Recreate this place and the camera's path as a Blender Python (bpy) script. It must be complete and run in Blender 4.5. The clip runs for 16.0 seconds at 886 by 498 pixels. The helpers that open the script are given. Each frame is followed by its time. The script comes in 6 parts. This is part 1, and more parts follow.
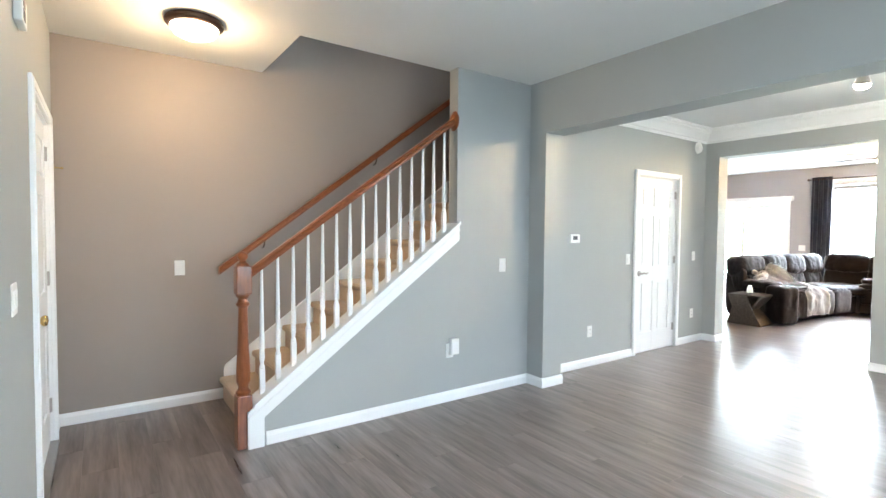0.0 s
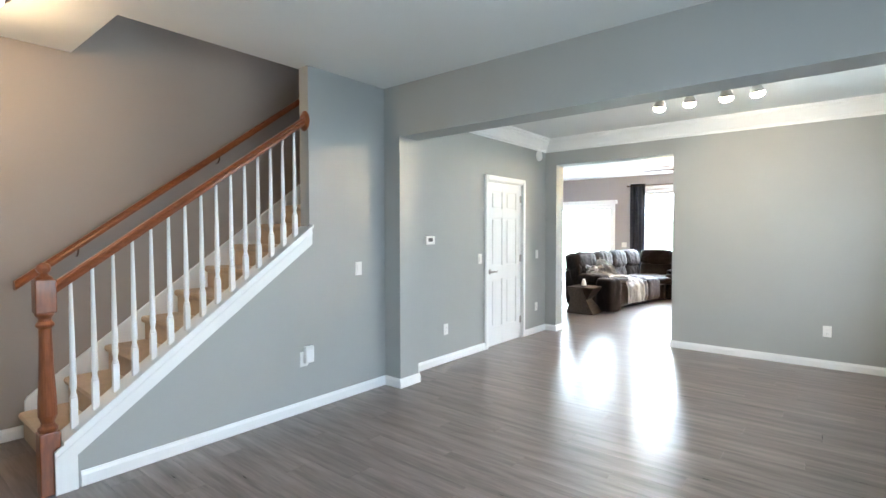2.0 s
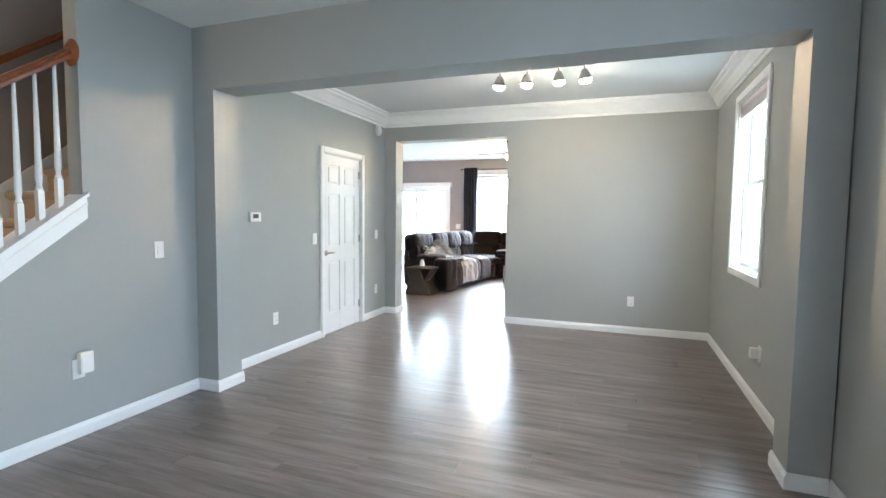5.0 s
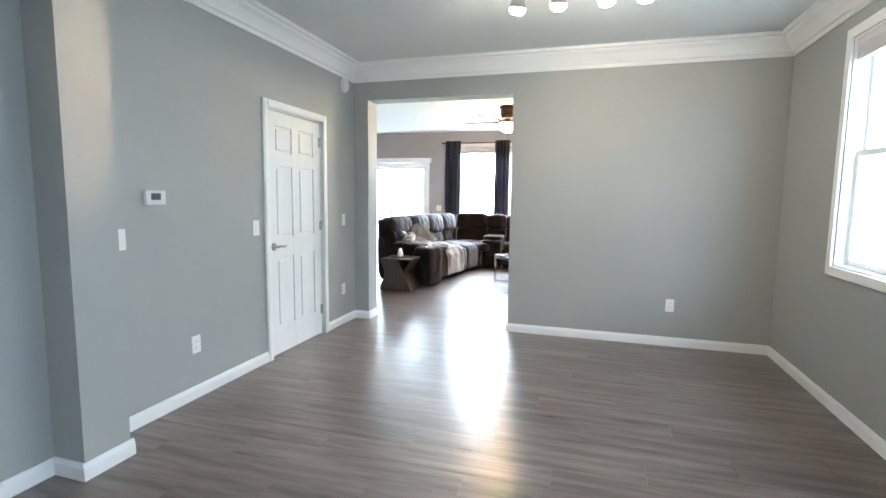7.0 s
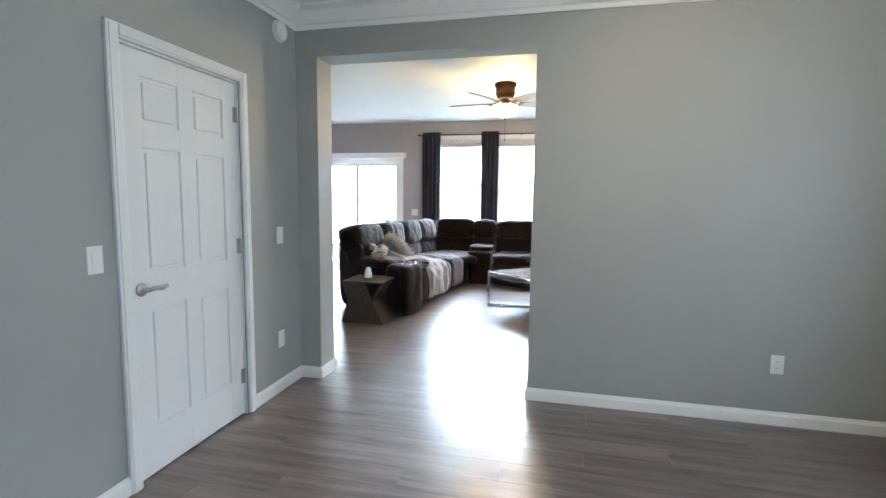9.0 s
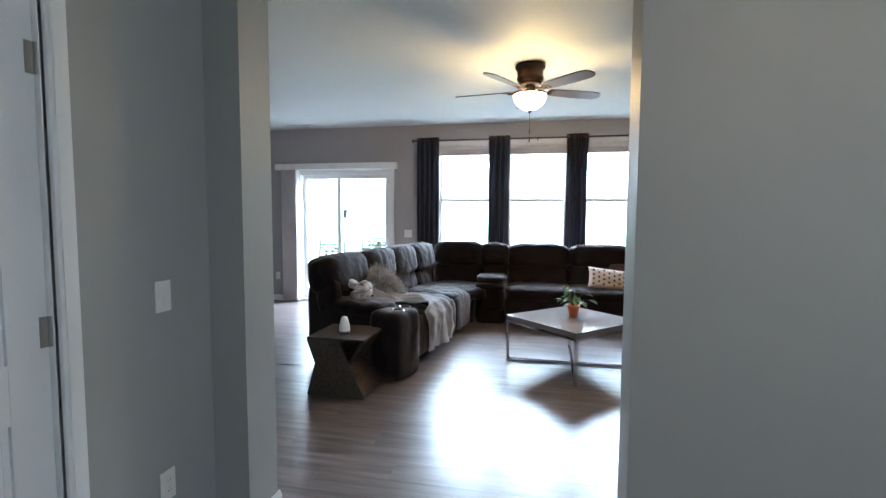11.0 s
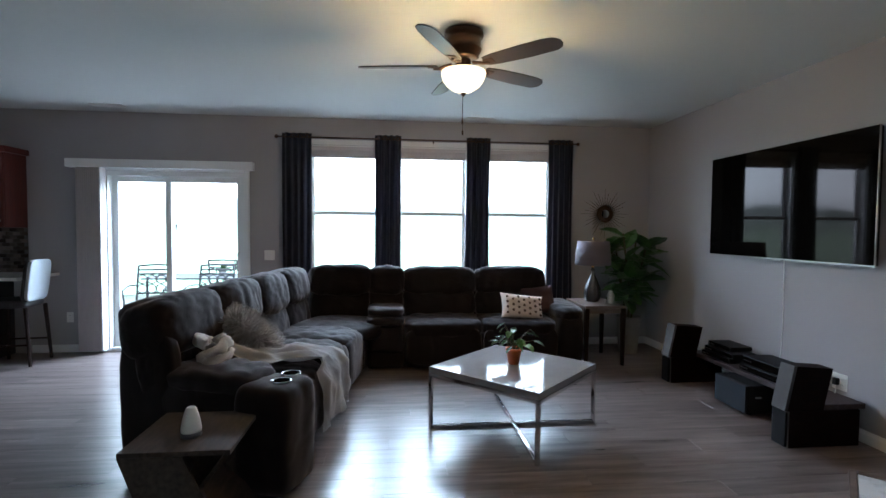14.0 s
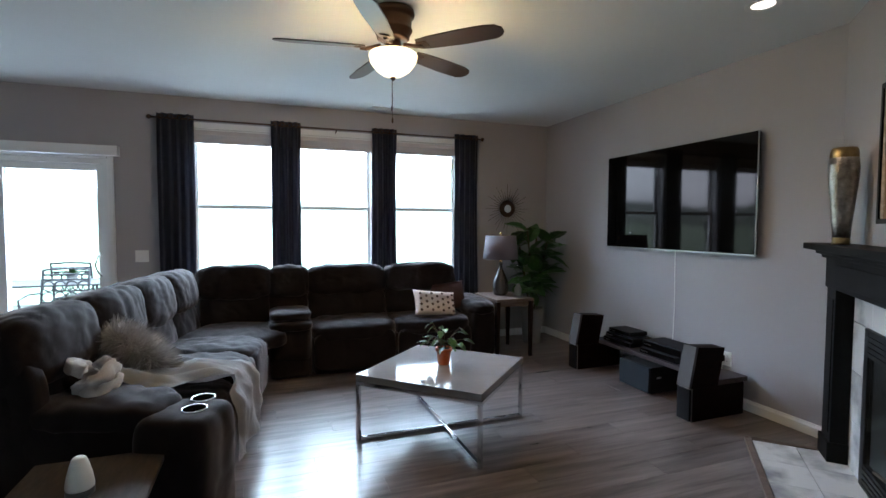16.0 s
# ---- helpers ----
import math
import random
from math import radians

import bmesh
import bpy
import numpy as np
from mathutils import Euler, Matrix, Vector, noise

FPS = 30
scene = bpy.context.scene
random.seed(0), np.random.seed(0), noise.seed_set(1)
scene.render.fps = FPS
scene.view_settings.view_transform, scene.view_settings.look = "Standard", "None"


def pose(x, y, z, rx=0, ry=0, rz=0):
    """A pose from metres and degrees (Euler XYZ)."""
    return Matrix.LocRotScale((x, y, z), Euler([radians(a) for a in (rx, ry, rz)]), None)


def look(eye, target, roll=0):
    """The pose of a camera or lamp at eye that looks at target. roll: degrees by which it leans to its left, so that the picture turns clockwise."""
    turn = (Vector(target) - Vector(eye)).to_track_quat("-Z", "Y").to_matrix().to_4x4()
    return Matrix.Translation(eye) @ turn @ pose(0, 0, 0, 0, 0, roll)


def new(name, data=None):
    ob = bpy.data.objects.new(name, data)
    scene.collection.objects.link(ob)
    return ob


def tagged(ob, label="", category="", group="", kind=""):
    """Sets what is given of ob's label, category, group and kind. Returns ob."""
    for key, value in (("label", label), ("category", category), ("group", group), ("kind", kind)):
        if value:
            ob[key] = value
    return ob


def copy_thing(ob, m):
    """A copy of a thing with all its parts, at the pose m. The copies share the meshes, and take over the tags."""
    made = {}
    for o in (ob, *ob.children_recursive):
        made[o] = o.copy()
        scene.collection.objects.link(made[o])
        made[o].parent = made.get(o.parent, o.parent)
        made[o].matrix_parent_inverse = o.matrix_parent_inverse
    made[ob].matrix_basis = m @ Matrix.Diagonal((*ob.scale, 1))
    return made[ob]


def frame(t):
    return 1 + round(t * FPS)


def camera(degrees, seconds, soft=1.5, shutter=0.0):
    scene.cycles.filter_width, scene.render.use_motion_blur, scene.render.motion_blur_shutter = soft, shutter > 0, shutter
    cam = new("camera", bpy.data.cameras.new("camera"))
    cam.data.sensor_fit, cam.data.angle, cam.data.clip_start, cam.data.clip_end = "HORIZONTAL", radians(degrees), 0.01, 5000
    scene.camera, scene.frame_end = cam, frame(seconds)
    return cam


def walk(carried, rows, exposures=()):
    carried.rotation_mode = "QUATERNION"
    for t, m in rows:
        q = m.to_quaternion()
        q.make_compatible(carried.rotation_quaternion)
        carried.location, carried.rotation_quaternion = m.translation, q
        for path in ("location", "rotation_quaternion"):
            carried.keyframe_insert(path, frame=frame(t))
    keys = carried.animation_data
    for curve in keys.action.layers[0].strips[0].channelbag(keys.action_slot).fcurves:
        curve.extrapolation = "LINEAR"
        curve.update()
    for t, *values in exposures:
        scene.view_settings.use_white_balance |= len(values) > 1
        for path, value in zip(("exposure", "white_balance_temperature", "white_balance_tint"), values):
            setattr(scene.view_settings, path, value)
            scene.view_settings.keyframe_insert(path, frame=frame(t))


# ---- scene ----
cam = camera(84.7, 16.0)
PATH = [
    (0, (0.774, 1.255, 1.395), (1.924, 2.89, 1.321), 0.5),
    (0.5, (0.791, 1.248, 1.409), (2.03, 2.816, 1.33), 0.4),
    (1, (0.811, 1.225, 1.407), (2.147, 2.712, 1.337), 0.1),
    (1.5, (0.828, 1.212, 1.406), (2.269, 2.598, 1.338), -0.0),
    (2, (0.845, 1.196, 1.412), (2.393, 2.46, 1.344), -0.1),
    (2.5, (0.866, 1.197, 1.406), (2.523, 2.315, 1.339), -0.0),
    (3, (0.881, 1.206, 1.4), (2.628, 2.177, 1.33), 0.2),
    (3.5, (0.892, 1.208, 1.392), (2.706, 2.046, 1.317), 0.4),
    (4, (0.911, 1.236, 1.377), (2.757, 2.002, 1.287), 0.5),
    (6.5, (2.002, 1.866, 1.349), (3.901, 2.464, 1.151), 0.7),
    (7, (2.38, 2.021, 1.357), (4.284, 2.592, 1.143), 0.7),
    (7.5, (2.751, 2.176, 1.363), (4.662, 2.724, 1.14), 0.6),
    (8, (3.138, 2.358, 1.369), (5.06, 2.864, 1.145), 0.6),
    (8.5, (3.541, 2.494, 1.367), (5.473, 2.959, 1.144), 0.6),
    (11, (5.401, 3.07, 1.421), (7.35, 3.495, 1.274), 0.3),
    (11.5, (5.746, 3.18, 1.421), (7.706, 3.56, 1.294), 0.1),
    (12, (5.986, 3.265, 1.434), (7.959, 3.568, 1.322), -0.1),
    (12.5, (6.178, 3.401, 1.438), (8.166, 3.602, 1.34), 0.1),
    (13, (6.338, 3.53, 1.439), (8.334, 3.612, 1.35), 0.1),
    (13.5, (6.476, 3.608, 1.423), (8.474, 3.559, 1.342), 0.2),
    (14, (6.627, 3.709, 1.431), (8.615, 3.508, 1.35), 0.5),
    (14.5, (6.731, 3.794, 1.434), (8.703, 3.467, 1.354), 0.7),
    (15, (6.826, 3.882, 1.438), (8.764, 3.395, 1.357), 0.8),
    (15.5, (6.886, 3.961, 1.443), (8.788, 3.35, 1.354), 0.7),
    (16, (6.909, 4.006, 1.432), (8.784, 3.318, 1.333), 0.2),
]
EXPOSURES = [(0.0, 1.72, 6200, 10), (2.5, 1.36, 6040, 10), (4.0, 1.28, 6000, 10), (6.5, 1.19, 5960, 10), (8.0, 0.88, 5900, 10), (8.7, 0.66, 5840, 10), (10.8, -0.02, 5660, 10), (12.0, -0.86, 5580, 10), (14.0, -1.05, 5560, 10), (16.0, -0.9, 5600, 10)]
walk(cam, [(t, look(eye, target, roll)) for t, eye, target, roll in PATH], EXPOSURES)
scene.cycles.max_bounces = 8

# ---- light ----
world = bpy.data.worlds.new("world")
scene.world = world
world.use_nodes = True
_nt = world.node_tree
_sky = _nt.nodes.new("ShaderNodeTexSky")
_sky.sky_type, _sky.sun_disc = "NISHITA", False
_sky.sun_elevation, _sky.sun_rotation = radians(48), radians(200)
_sky.air_density, _sky.dust_density = 1.0, 4.0
_nt.links.new(_sky.outputs["Color"], _nt.nodes["Background"].inputs["Color"])
_nt.nodes["Background"].inputs["Strength"].default_value = 0.15


def lamp(name, kind, m, energy, colour=(1, 1, 1), size=(1, 1), soft=0.05):
    data = bpy.data.lights.new(name, kind)
    data.energy, data.color = energy, colour
    if kind == "AREA":
        data.shape, data.size, data.size_y = "RECTANGLE", size[0], size[1]
    elif kind == "SPOT":
        data.shadow_soft_size, data.spot_size, data.spot_blend = soft, radians(95), 0.6
    elif kind == "SUN":
        data.angle = soft
    else:
        data.shadow_soft_size = soft
    ob = new(name, data)
    ob.matrix_world = m
    return ob


DAY = (0.74, 0.86, 1.0)
WARM = (1.0, 0.70, 0.46)
TRACKC = (1.0, 0.70, 0.40)
lamp("sun", "SUN", look((20, -6, 12), (10, 4, 0)), 1.0, (1.0, 0.96, 0.9), soft=radians(14))
# sky light over the patio and in the dining window opening
lamp("window_daylight", "AREA", look((14.6, 3.25, 3.7), (11.2, 3.25, 0.6)), 1900, DAY, (4.6, 2.2))
lamp("dining_daylight", "AREA", look((5.72, 0.28, 1.62), (5.72, 2, 1.62)), 10, DAY, (0.9, 1.4))
# added to brighten the foyer, from an assumed opening out of view
lamp("assumed_foyer_daylight", "AREA", look((2.2, 0.22, 1.45), (2.2, 2, 1.45)), 17, DAY, (1.7, 1.5))
lamp("slider_daylight", "AREA", look((13.40, 6.2, 2.95), (11.2, 6.2, 0.2)), 620, DAY, (1.5, 1.3))
lamp("entry_lamp_light", "POINT", pose(1.28, 4.75, 2.55), 9, (1.0, 0.66, 0.33), soft=0.11)
lamp("fan_lamp_light", "POINT", pose(9.83, 3.26, 2.435), 95, (1.0, 0.64, 0.26), soft=0.07)
lamp("recessed_light", "SPOT", look((8.99, 1.26, 2.70), (8.99, 1.26, 0)), 22, WARM, soft=0.05)

# ---- materials ----
def mat(name, base, rough=0.5, metal=0.0, vary=0.12, scale=6.0, fine=90.0, bump=0.1, spec=0.5, stretch=(1, 1, 1), alt=None, coat=0.0, sheen=0.0, obvar=0.0, crease=0.0, span=(0.45, 0.95)):
    m = bpy.data.materials.new(name)
    m.use_nodes = True
    nt = m.node_tree
    b = nt.nodes["Principled BSDF"]
    b.inputs["Metallic"].default_value = metal
    b.inputs["Specular IOR Level"].default_value = spec
    b.inputs["Coat Weight"].default_value = coat
    b.inputs["Sheen Weight"].default_value = sheen
    tc = nt.nodes.new("ShaderNodeTexCoord")
    mp = nt.nodes.new("ShaderNodeMapping")
    mp.inputs["Scale"].default_value = stretch
    nt.links.new(tc.outputs["Object"], mp.inputs["Vector"])
    oi = nt.nodes.new("ShaderNodeObjectInfo")
    shift = nt.nodes.new("ShaderNodeVectorMath")
    shift.operation = "ADD"
    spread = nt.nodes.new("ShaderNodeVectorMath")
    spread.operation = "SCALE"
    spread.inputs[0].default_value = (37, 53, 19)
    nt.links.new(oi.outputs["Random"], spread.inputs["Scale"])
    nt.links.new(mp.outputs["Vector"], shift.inputs[0])
    nt.links.new(spread.outputs["Vector"], shift.inputs[1])
    n1, n2 = nt.nodes.new("ShaderNodeTexNoise"), nt.nodes.new("ShaderNodeTexNoise")
    for n, s in ((n1, scale), (n2, fine)):
        n.inputs["Scale"].default_value = s
        n.inputs["Detail"].default_value = 4
        nt.links.new(shift.outputs["Vector"], n.inputs["Vector"])
    add = nt.nodes.new("ShaderNodeMath")
    add.operation = "MULTIPLY_ADD"
    add.inputs[1].default_value = 0.35
    nt.links.new(n2.outputs["Fac"], add.inputs[0])
    nt.links.new(n1.outputs["Fac"], add.inputs[2])
    rng = nt.nodes.new("ShaderNodeMapRange")
    rng.inputs["From Min"].default_value, rng.inputs["From Max"].default_value = span
    nt.links.new(add.outputs["Value"], rng.inputs["Value"])
    mix = nt.nodes.new("ShaderNodeMix")
    mix.data_type = "RGBA"
    dark = tuple(c * (1 - vary) for c in base) if alt is None else alt
    lite = tuple(min(1.0, c * (1 + vary)) for c in base) if alt is None else base
    mix.inputs["A"].default_value, mix.inputs["B"].default_value = (*dark, 1), (*lite, 1)
    nt.links.new(rng.outputs["Result"], mix.inputs["Factor"])
    out = mix.outputs["Result"]
    if obvar:
        hsv = nt.nodes.new("ShaderNodeHueSaturation")
        r2 = nt.nodes.new("ShaderNodeMapRange")
        r2.inputs["To Min"].default_value, r2.inputs["To Max"].default_value = 1 - obvar, 1 + obvar
        nt.links.new(oi.outputs["Random"], r2.inputs["Value"])
        nt.links.new(r2.outputs["Result"], hsv.inputs["Value"])
        nt.links.new(out, hsv.inputs["Color"])
        out = hsv.outputs["Color"]
    nt.links.new(out, b.inputs["Base Color"])
    rr = nt.nodes.new("ShaderNodeMapRange")
    rr.inputs["To Min"].default_value, rr.inputs["To Max"].default_value = max(0.02, rough * 0.88), min(1, rough * 1.12)
    nt.links.new(n1.outputs["Fac"], rr.inputs["Value"])
    nt.links.new(rr.outputs["Result"], b.inputs["Roughness"])
    if bump:
        bp = nt.nodes.new("ShaderNodeBump")
        bp.inputs["Strength"].default_value, bp.inputs["Distance"].default_value = bump, 0.004
        nt.links.new(n2.outputs["Fac"], bp.inputs["Height"])
        nt.links.new(bp.outputs["Normal"], b.inputs["Normal"])
        if crease:
            n3, bc = nt.nodes.new("ShaderNodeTexNoise"), nt.nodes.new("ShaderNodeBump")
            n3.noise_type = "RIDGED_MULTIFRACTAL"
            n3.inputs["Scale"].default_value, n3.inputs["Detail"].default_value, n3.inputs["Distortion"].default_value = 4.5, 2.5, 1.2
            nt.links.new(tc.outputs["Object"], n3.inputs["Vector"])
            bc.inputs["Strength"].default_value, bc.inputs["Distance"].default_value, bc.invert = crease, 0.02, True
            nt.links.new(n3.outputs["Fac"], bc.inputs["Height"])
            nt.links.new(bc.outputs["Normal"], bp.inputs["Normal"])
    return m


def glow(name, colour, strength):
    m = bpy.data.materials.new(name)
    m.use_nodes = True
    b = m.node_tree.nodes["Principled BSDF"]
    b.inputs["Base Color"].default_value = (0.9, 0.88, 0.82, 1)
    b.inputs["Emission Color"].default_value = (*colour, 1)
    b.inputs["Emission Strength"].default_value = strength
    return m


def glass(name, tint=(0.97, 0.99, 0.98)):
    m = bpy.data.materials.new(name)
    m.use_nodes = True
    nt = m.node_tree
    nt.nodes.remove(nt.nodes["Principled BSDF"])
    clear, gloss, mix = (nt.nodes.new("ShaderNode" + k) for k in ("BsdfTransparent", "BsdfGlossy", "MixShader"))
    clear.inputs["Color"].default_value = (*tint, 1)
    gloss.inputs["Roughness"].default_value = 0.02
    mix.inputs["Fac"].default_value = 0.05
    nt.links.new(clear.outputs["BSDF"], mix.inputs[1])
    nt.links.new(gloss.outputs["BSDF"], mix.inputs[2])
    nt.links.new(mix.outputs["Shader"], nt.nodes["Material Output"].inputs["Surface"])
    return m


WALL = mat("sage_grey_wall_paint", (0.362, 0.374, 0.366), 0.55, spec=0.35, vary=0.03, scale=1.5, fine=260, bump=0.06)
LRWALL = mat("greige_wall_paint", (0.372, 0.362, 0.378), 0.55, spec=0.35, vary=0.03, scale=1.5, fine=260, bump=0.06)
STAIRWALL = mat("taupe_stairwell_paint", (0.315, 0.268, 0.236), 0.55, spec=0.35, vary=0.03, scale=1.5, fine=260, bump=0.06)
CEILM = mat("white_ceiling_paint", (0.72, 0.73, 0.715), 0.6, vary=0.02, scale=1.2, fine=180, bump=0.08)
CEILGLOSS = mat("satin_ceiling_paint", (0.73, 0.745, 0.735), 0.7, spec=0.35, vary=0.02, scale=1.2, fine=180, bump=0.05)
TRIM = mat("white_semigloss_trim", (0.82, 0.83, 0.83), 0.32, vary=0.02, scale=3, fine=120, bump=0.03)
DOORW = mat("white_door_paint", (0.80, 0.81, 0.82), 0.35, vary=0.02, scale=2, fine=60, bump=0.05, stretch=(3, 3, 0.4))
PLANK = mat("grey_brown_vinyl_plank", (0.240, 0.195, 0.180), 0.29, spec=1.0, vary=0.2, scale=2.2, fine=10, bump=0.04, stretch=(8, 0.65, 8), alt=(0.056, 0.041, 0.036), obvar=0.14)
CARPET = mat("beige_stair_carpet", (0.50, 0.37, 0.25), 0.95, vary=0.12, scale=9, fine=300, bump=0.6, sheen=0.3)
OAK = mat("red_oak_stain", (0.27, 0.080, 0.024), 0.30, scale=5, fine=60, bump=0.05, stretch=(2, 12, 12), alt=(0.16, 0.042, 0.012), coat=0.2)
OAKV = mat("red_oak_stain_upright", (0.27, 0.080, 0.024), 0.30, scale=5, fine=60, bump=0.05, stretch=(12, 12, 2), alt=(0.16, 0.042, 0.012), coat=0.2)
CHROME = mat("polished_chrome", (0.72, 0.72, 0.74), 0.12, 1.0, vary=0.03, bump=0.0)
NICKEL = mat("brushed_nickel", (0.42, 0.40, 0.38), 0.32, 1.0, vary=0.08, bump=0.03)
BRASS = mat("brass", (0.72, 0.52, 0.22), 0.25, 1.0, vary=0.08, bump=0.02)
BRONZE = mat("oiled_bronze", (0.085, 0.05, 0.035), 0.38, 0.8, vary=0.2, bump=0.05)
BLADE = mat("walnut_fan_blade", (0.055, 0.038, 0.030), 0.34, scale=6, fine=70, stretch=(1.5, 14, 14), bump=0.04)
PLASTIC = mat("white_plastic", (0.80, 0.80, 0.78), 0.35, vary=0.02, bump=0.0)
GREYP = mat("grey_plastic", (0.075, 0.075, 0.078), 0.4, vary=0.05, bump=0.0)
BLACKP = mat("black_plastic", (0.007, 0.007, 0.008), 0.5, spec=0.15, vary=0.2, bump=0.03)
SCREEN = mat("black_glossy_screen", (0.003, 0.003, 0.003), 0.04, vary=0.05, bump=0.0, spec=0.17)
SCREEN.node_tree.nodes["Principled BSDF"].inputs["Specular Tint"].default_value = (1.0, 0.78, 0.76, 1)
SUEDE = mat("dark_brown_microfibre", (0.0095, 0.0065, 0.0072), 0.7, spec=0.10, vary=0.3, scale=7, fine=160, bump=0.2, sheen=0.21, crease=0.5)
SUEDE.node_tree.nodes["Principled BSDF"].inputs["Sheen Roughness"].default_value = 0.45
SUEDE.node_tree.nodes["Principled BSDF"].inputs["Sheen Tint"].default_value = (1.0, 0.86, 0.82, 1)
CURTAIN = mat("charcoal_blue_curtain", (0.033, 0.034, 0.054), 0.75, vary=0.2, scale=5, fine=240, bump=0.15, sheen=0.15)
FLEECE = mat("cream_fleece", (0.40, 0.375, 0.37), 0.95, vary=0.12, scale=8, fine=220, bump=0.5, sheen=0.5)
FUR = mat("grey_faux_fur", (0.42, 0.395, 0.39), 0.9, vary=0.35, scale=14, fine=200, bump=0.3, sheen=0.5)
DOTP = mat("cream_pillow_fabric", (0.66, 0.56, 0.50), 0.9, vary=0.06, scale=8, fine=260, bump=0.2)
DOTS = mat("brown_printed_dots", (0.10, 0.055, 0.04), 0.8, vary=0.2)
MAROON = mat("dark_maroon_fabric", (0.055, 0.022, 0.022), 0.85, vary=0.2, bump=0.2)
TABLETOP = mat("glossy_grey_stone_top", (0.25, 0.245, 0.25), 0.07, vary=0.10, scale=3, fine=20, bump=0.0)
RUSTIC = mat("weathered_grey_wood", (0.078, 0.058, 0.046), 0.6, spec=0.25, scale=5, fine=40, bump=0.2, stretch=(2, 9, 9), alt=(0.03, 0.022, 0.018))
ENDWOOD = mat("brown_grey_table_wood", (0.19, 0.14, 0.115), 0.4, scale=5, fine=50, bump=0.1, stretch=(9, 2, 9), alt=(0.09, 0.062, 0.05))
DARKLEG = mat("dark_walnut_leg", (0.016, 0.008, 0.006), 0.55, spec=0.12, scale=5, fine=50, stretch=(9, 9, 2), bump=0.06)
SPEAKERWOOD = mat("dark_red_speaker_veneer", (0.012, 0.004, 0.003), 0.5, spec=0.06, scale=5, fine=50, stretch=(9, 2, 9), alt=(0.004, 0.002, 0.002))
SHELFWOOD = mat("dark_stained_shelf_board", (0.065, 0.048, 0.050), 0.5, spec=0.25, scale=5, fine=50, stretch=(2, 9, 9), alt=(0.03, 0.022, 0.022))
GREYCLOTH = mat("grey_speaker_cloth", (0.085, 0.085, 0.09), 0.9, vary=0.1, fine=260, bump=0.2)
# black that stands for the shade down inside the cup holders
CUPSHADE = mat("matt_black_cup_shade", (0.003, 0.003, 0.003), 0.95, spec=0.0, vary=0.1, bump=0.0)
TERRA = mat("orange_glazed_pot", (0.62, 0.13, 0.025), 0.35, vary=0.1, bump=0.05)
SOIL = mat("dark_soil", (0.03, 0.022, 0.016), 0.95, vary=0.4, fine=80, bump=0.6)
LEAF = mat("glossy_green_leaf", (0.045, 0.115, 0.024), 0.38, vary=0.35, scale=6, fine=40, bump=0.1, obvar=0.25)
STEM = mat("brown_green_stem", (0.07, 0.06, 0.025), 0.7, vary=0.2)
POTGREY = mat("grey_stone_pot", (0.30, 0.29, 0.28), 0.7, vary=0.15, bump=0.2)
SHADE = mat("mauve_grey_lampshade", (0.15, 0.128, 0.148), 0.8, vary=0.06, fine=240, bump=0.15)
LAMPBASE = mat("gunmetal_lamp_base", (0.085, 0.08, 0.085), 0.25, 0.7, vary=0.1, bump=0.02)
CLEAR = glass("clear_glass")
BULB = glow("warm_bulb", (1.0, 0.86, 0.64), 60.0)
BOWL = glow("frosted_glass_bowl", (1.0, 0.78, 0.44), 5.0)
ENTRYBOWL = glow("frosted_entry_bowl", (1.0, 0.86, 0.66), 7.0)
LAMPBULB = glow("soft_lamp_bulb", (1.0, 0.80, 0.52), 6.0)
CANLIGHT = glow("recessed_lens", (1.0, 0.82, 0.60), 8.0)
MARBLE = mat("white_veined_marble", (0.72, 0.72, 0.72), 0.16, scale=3.2, fine=9, bump=0.0, alt=(0.30, 0.30, 0.32), span=(0.46, 0.70))
MANTEL = mat("black_painted_wood", (0.007, 0.007, 0.0075), 0.5, spec=0.12, vary=0.2, fine=50, bump=0.05)
FIREBOX = mat("matt_black_steel", (0.010, 0.010, 0.010), 0.5, 0.3, vary=0.2)
LOG = mat("ceramic_log", (0.12, 0.085, 0.06), 0.9, vary=0.4, fine=30, bump=0.6)
GOLDVASE = mat("hammered_gold_metal", (0.40, 0.29, 0.15), 0.36, 1.0, vary=0.25, scale=20, fine=70, bump=0.5)
SILVERVASE = mat("hammered_silver_metal", (0.34, 0.30, 0.26), 0.34, 1.0, vary=0.3, scale=30, fine=70, bump=0.8)
ARTBG = mat("painted_tan_canvas", (0.40, 0.24, 0.115), 0.7, scale=4, fine=20, bump=0.15, stretch=(5, 5, 1), alt=(0.13, 0.06, 0.03))
ARTTRUNK = mat("painted_birch_trunk", (0.62, 0.52, 0.38), 0.7, scale=5, fine=25, stretch=(2, 2, 6), alt=(0.25, 0.17, 0.10))
CHERRY = mat("cherry_cabinet", (0.10, 0.018, 0.012), 0.4, scale=4, fine=40, stretch=(9, 9, 1.5), alt=(0.05, 0.009, 0.007))
ESPRESSO = mat("espresso_panel", (0.012, 0.009, 0.009), 0.5, vary=0.2)
QUARTZ = mat("pale_countertop", (0.62, 0.60, 0.57), 0.2, vary=0.1, fine=90, bump=0.0)
MOSAIC = mat("dark_mosaic_tile", (0.09, 0.075, 0.07), 0.2, vary=0.5, obvar=0.6, bump=0.0)
STOOLFAB = mat("pale_blue_grey_fabric", (0.42, 0.45, 0.48), 0.85, vary=0.06, fine=240, bump=0.15)
BLIND = mat("translucent_white_vane", (0.66, 0.62, 0.64), 0.6, vary=0.04, bump=0.05)
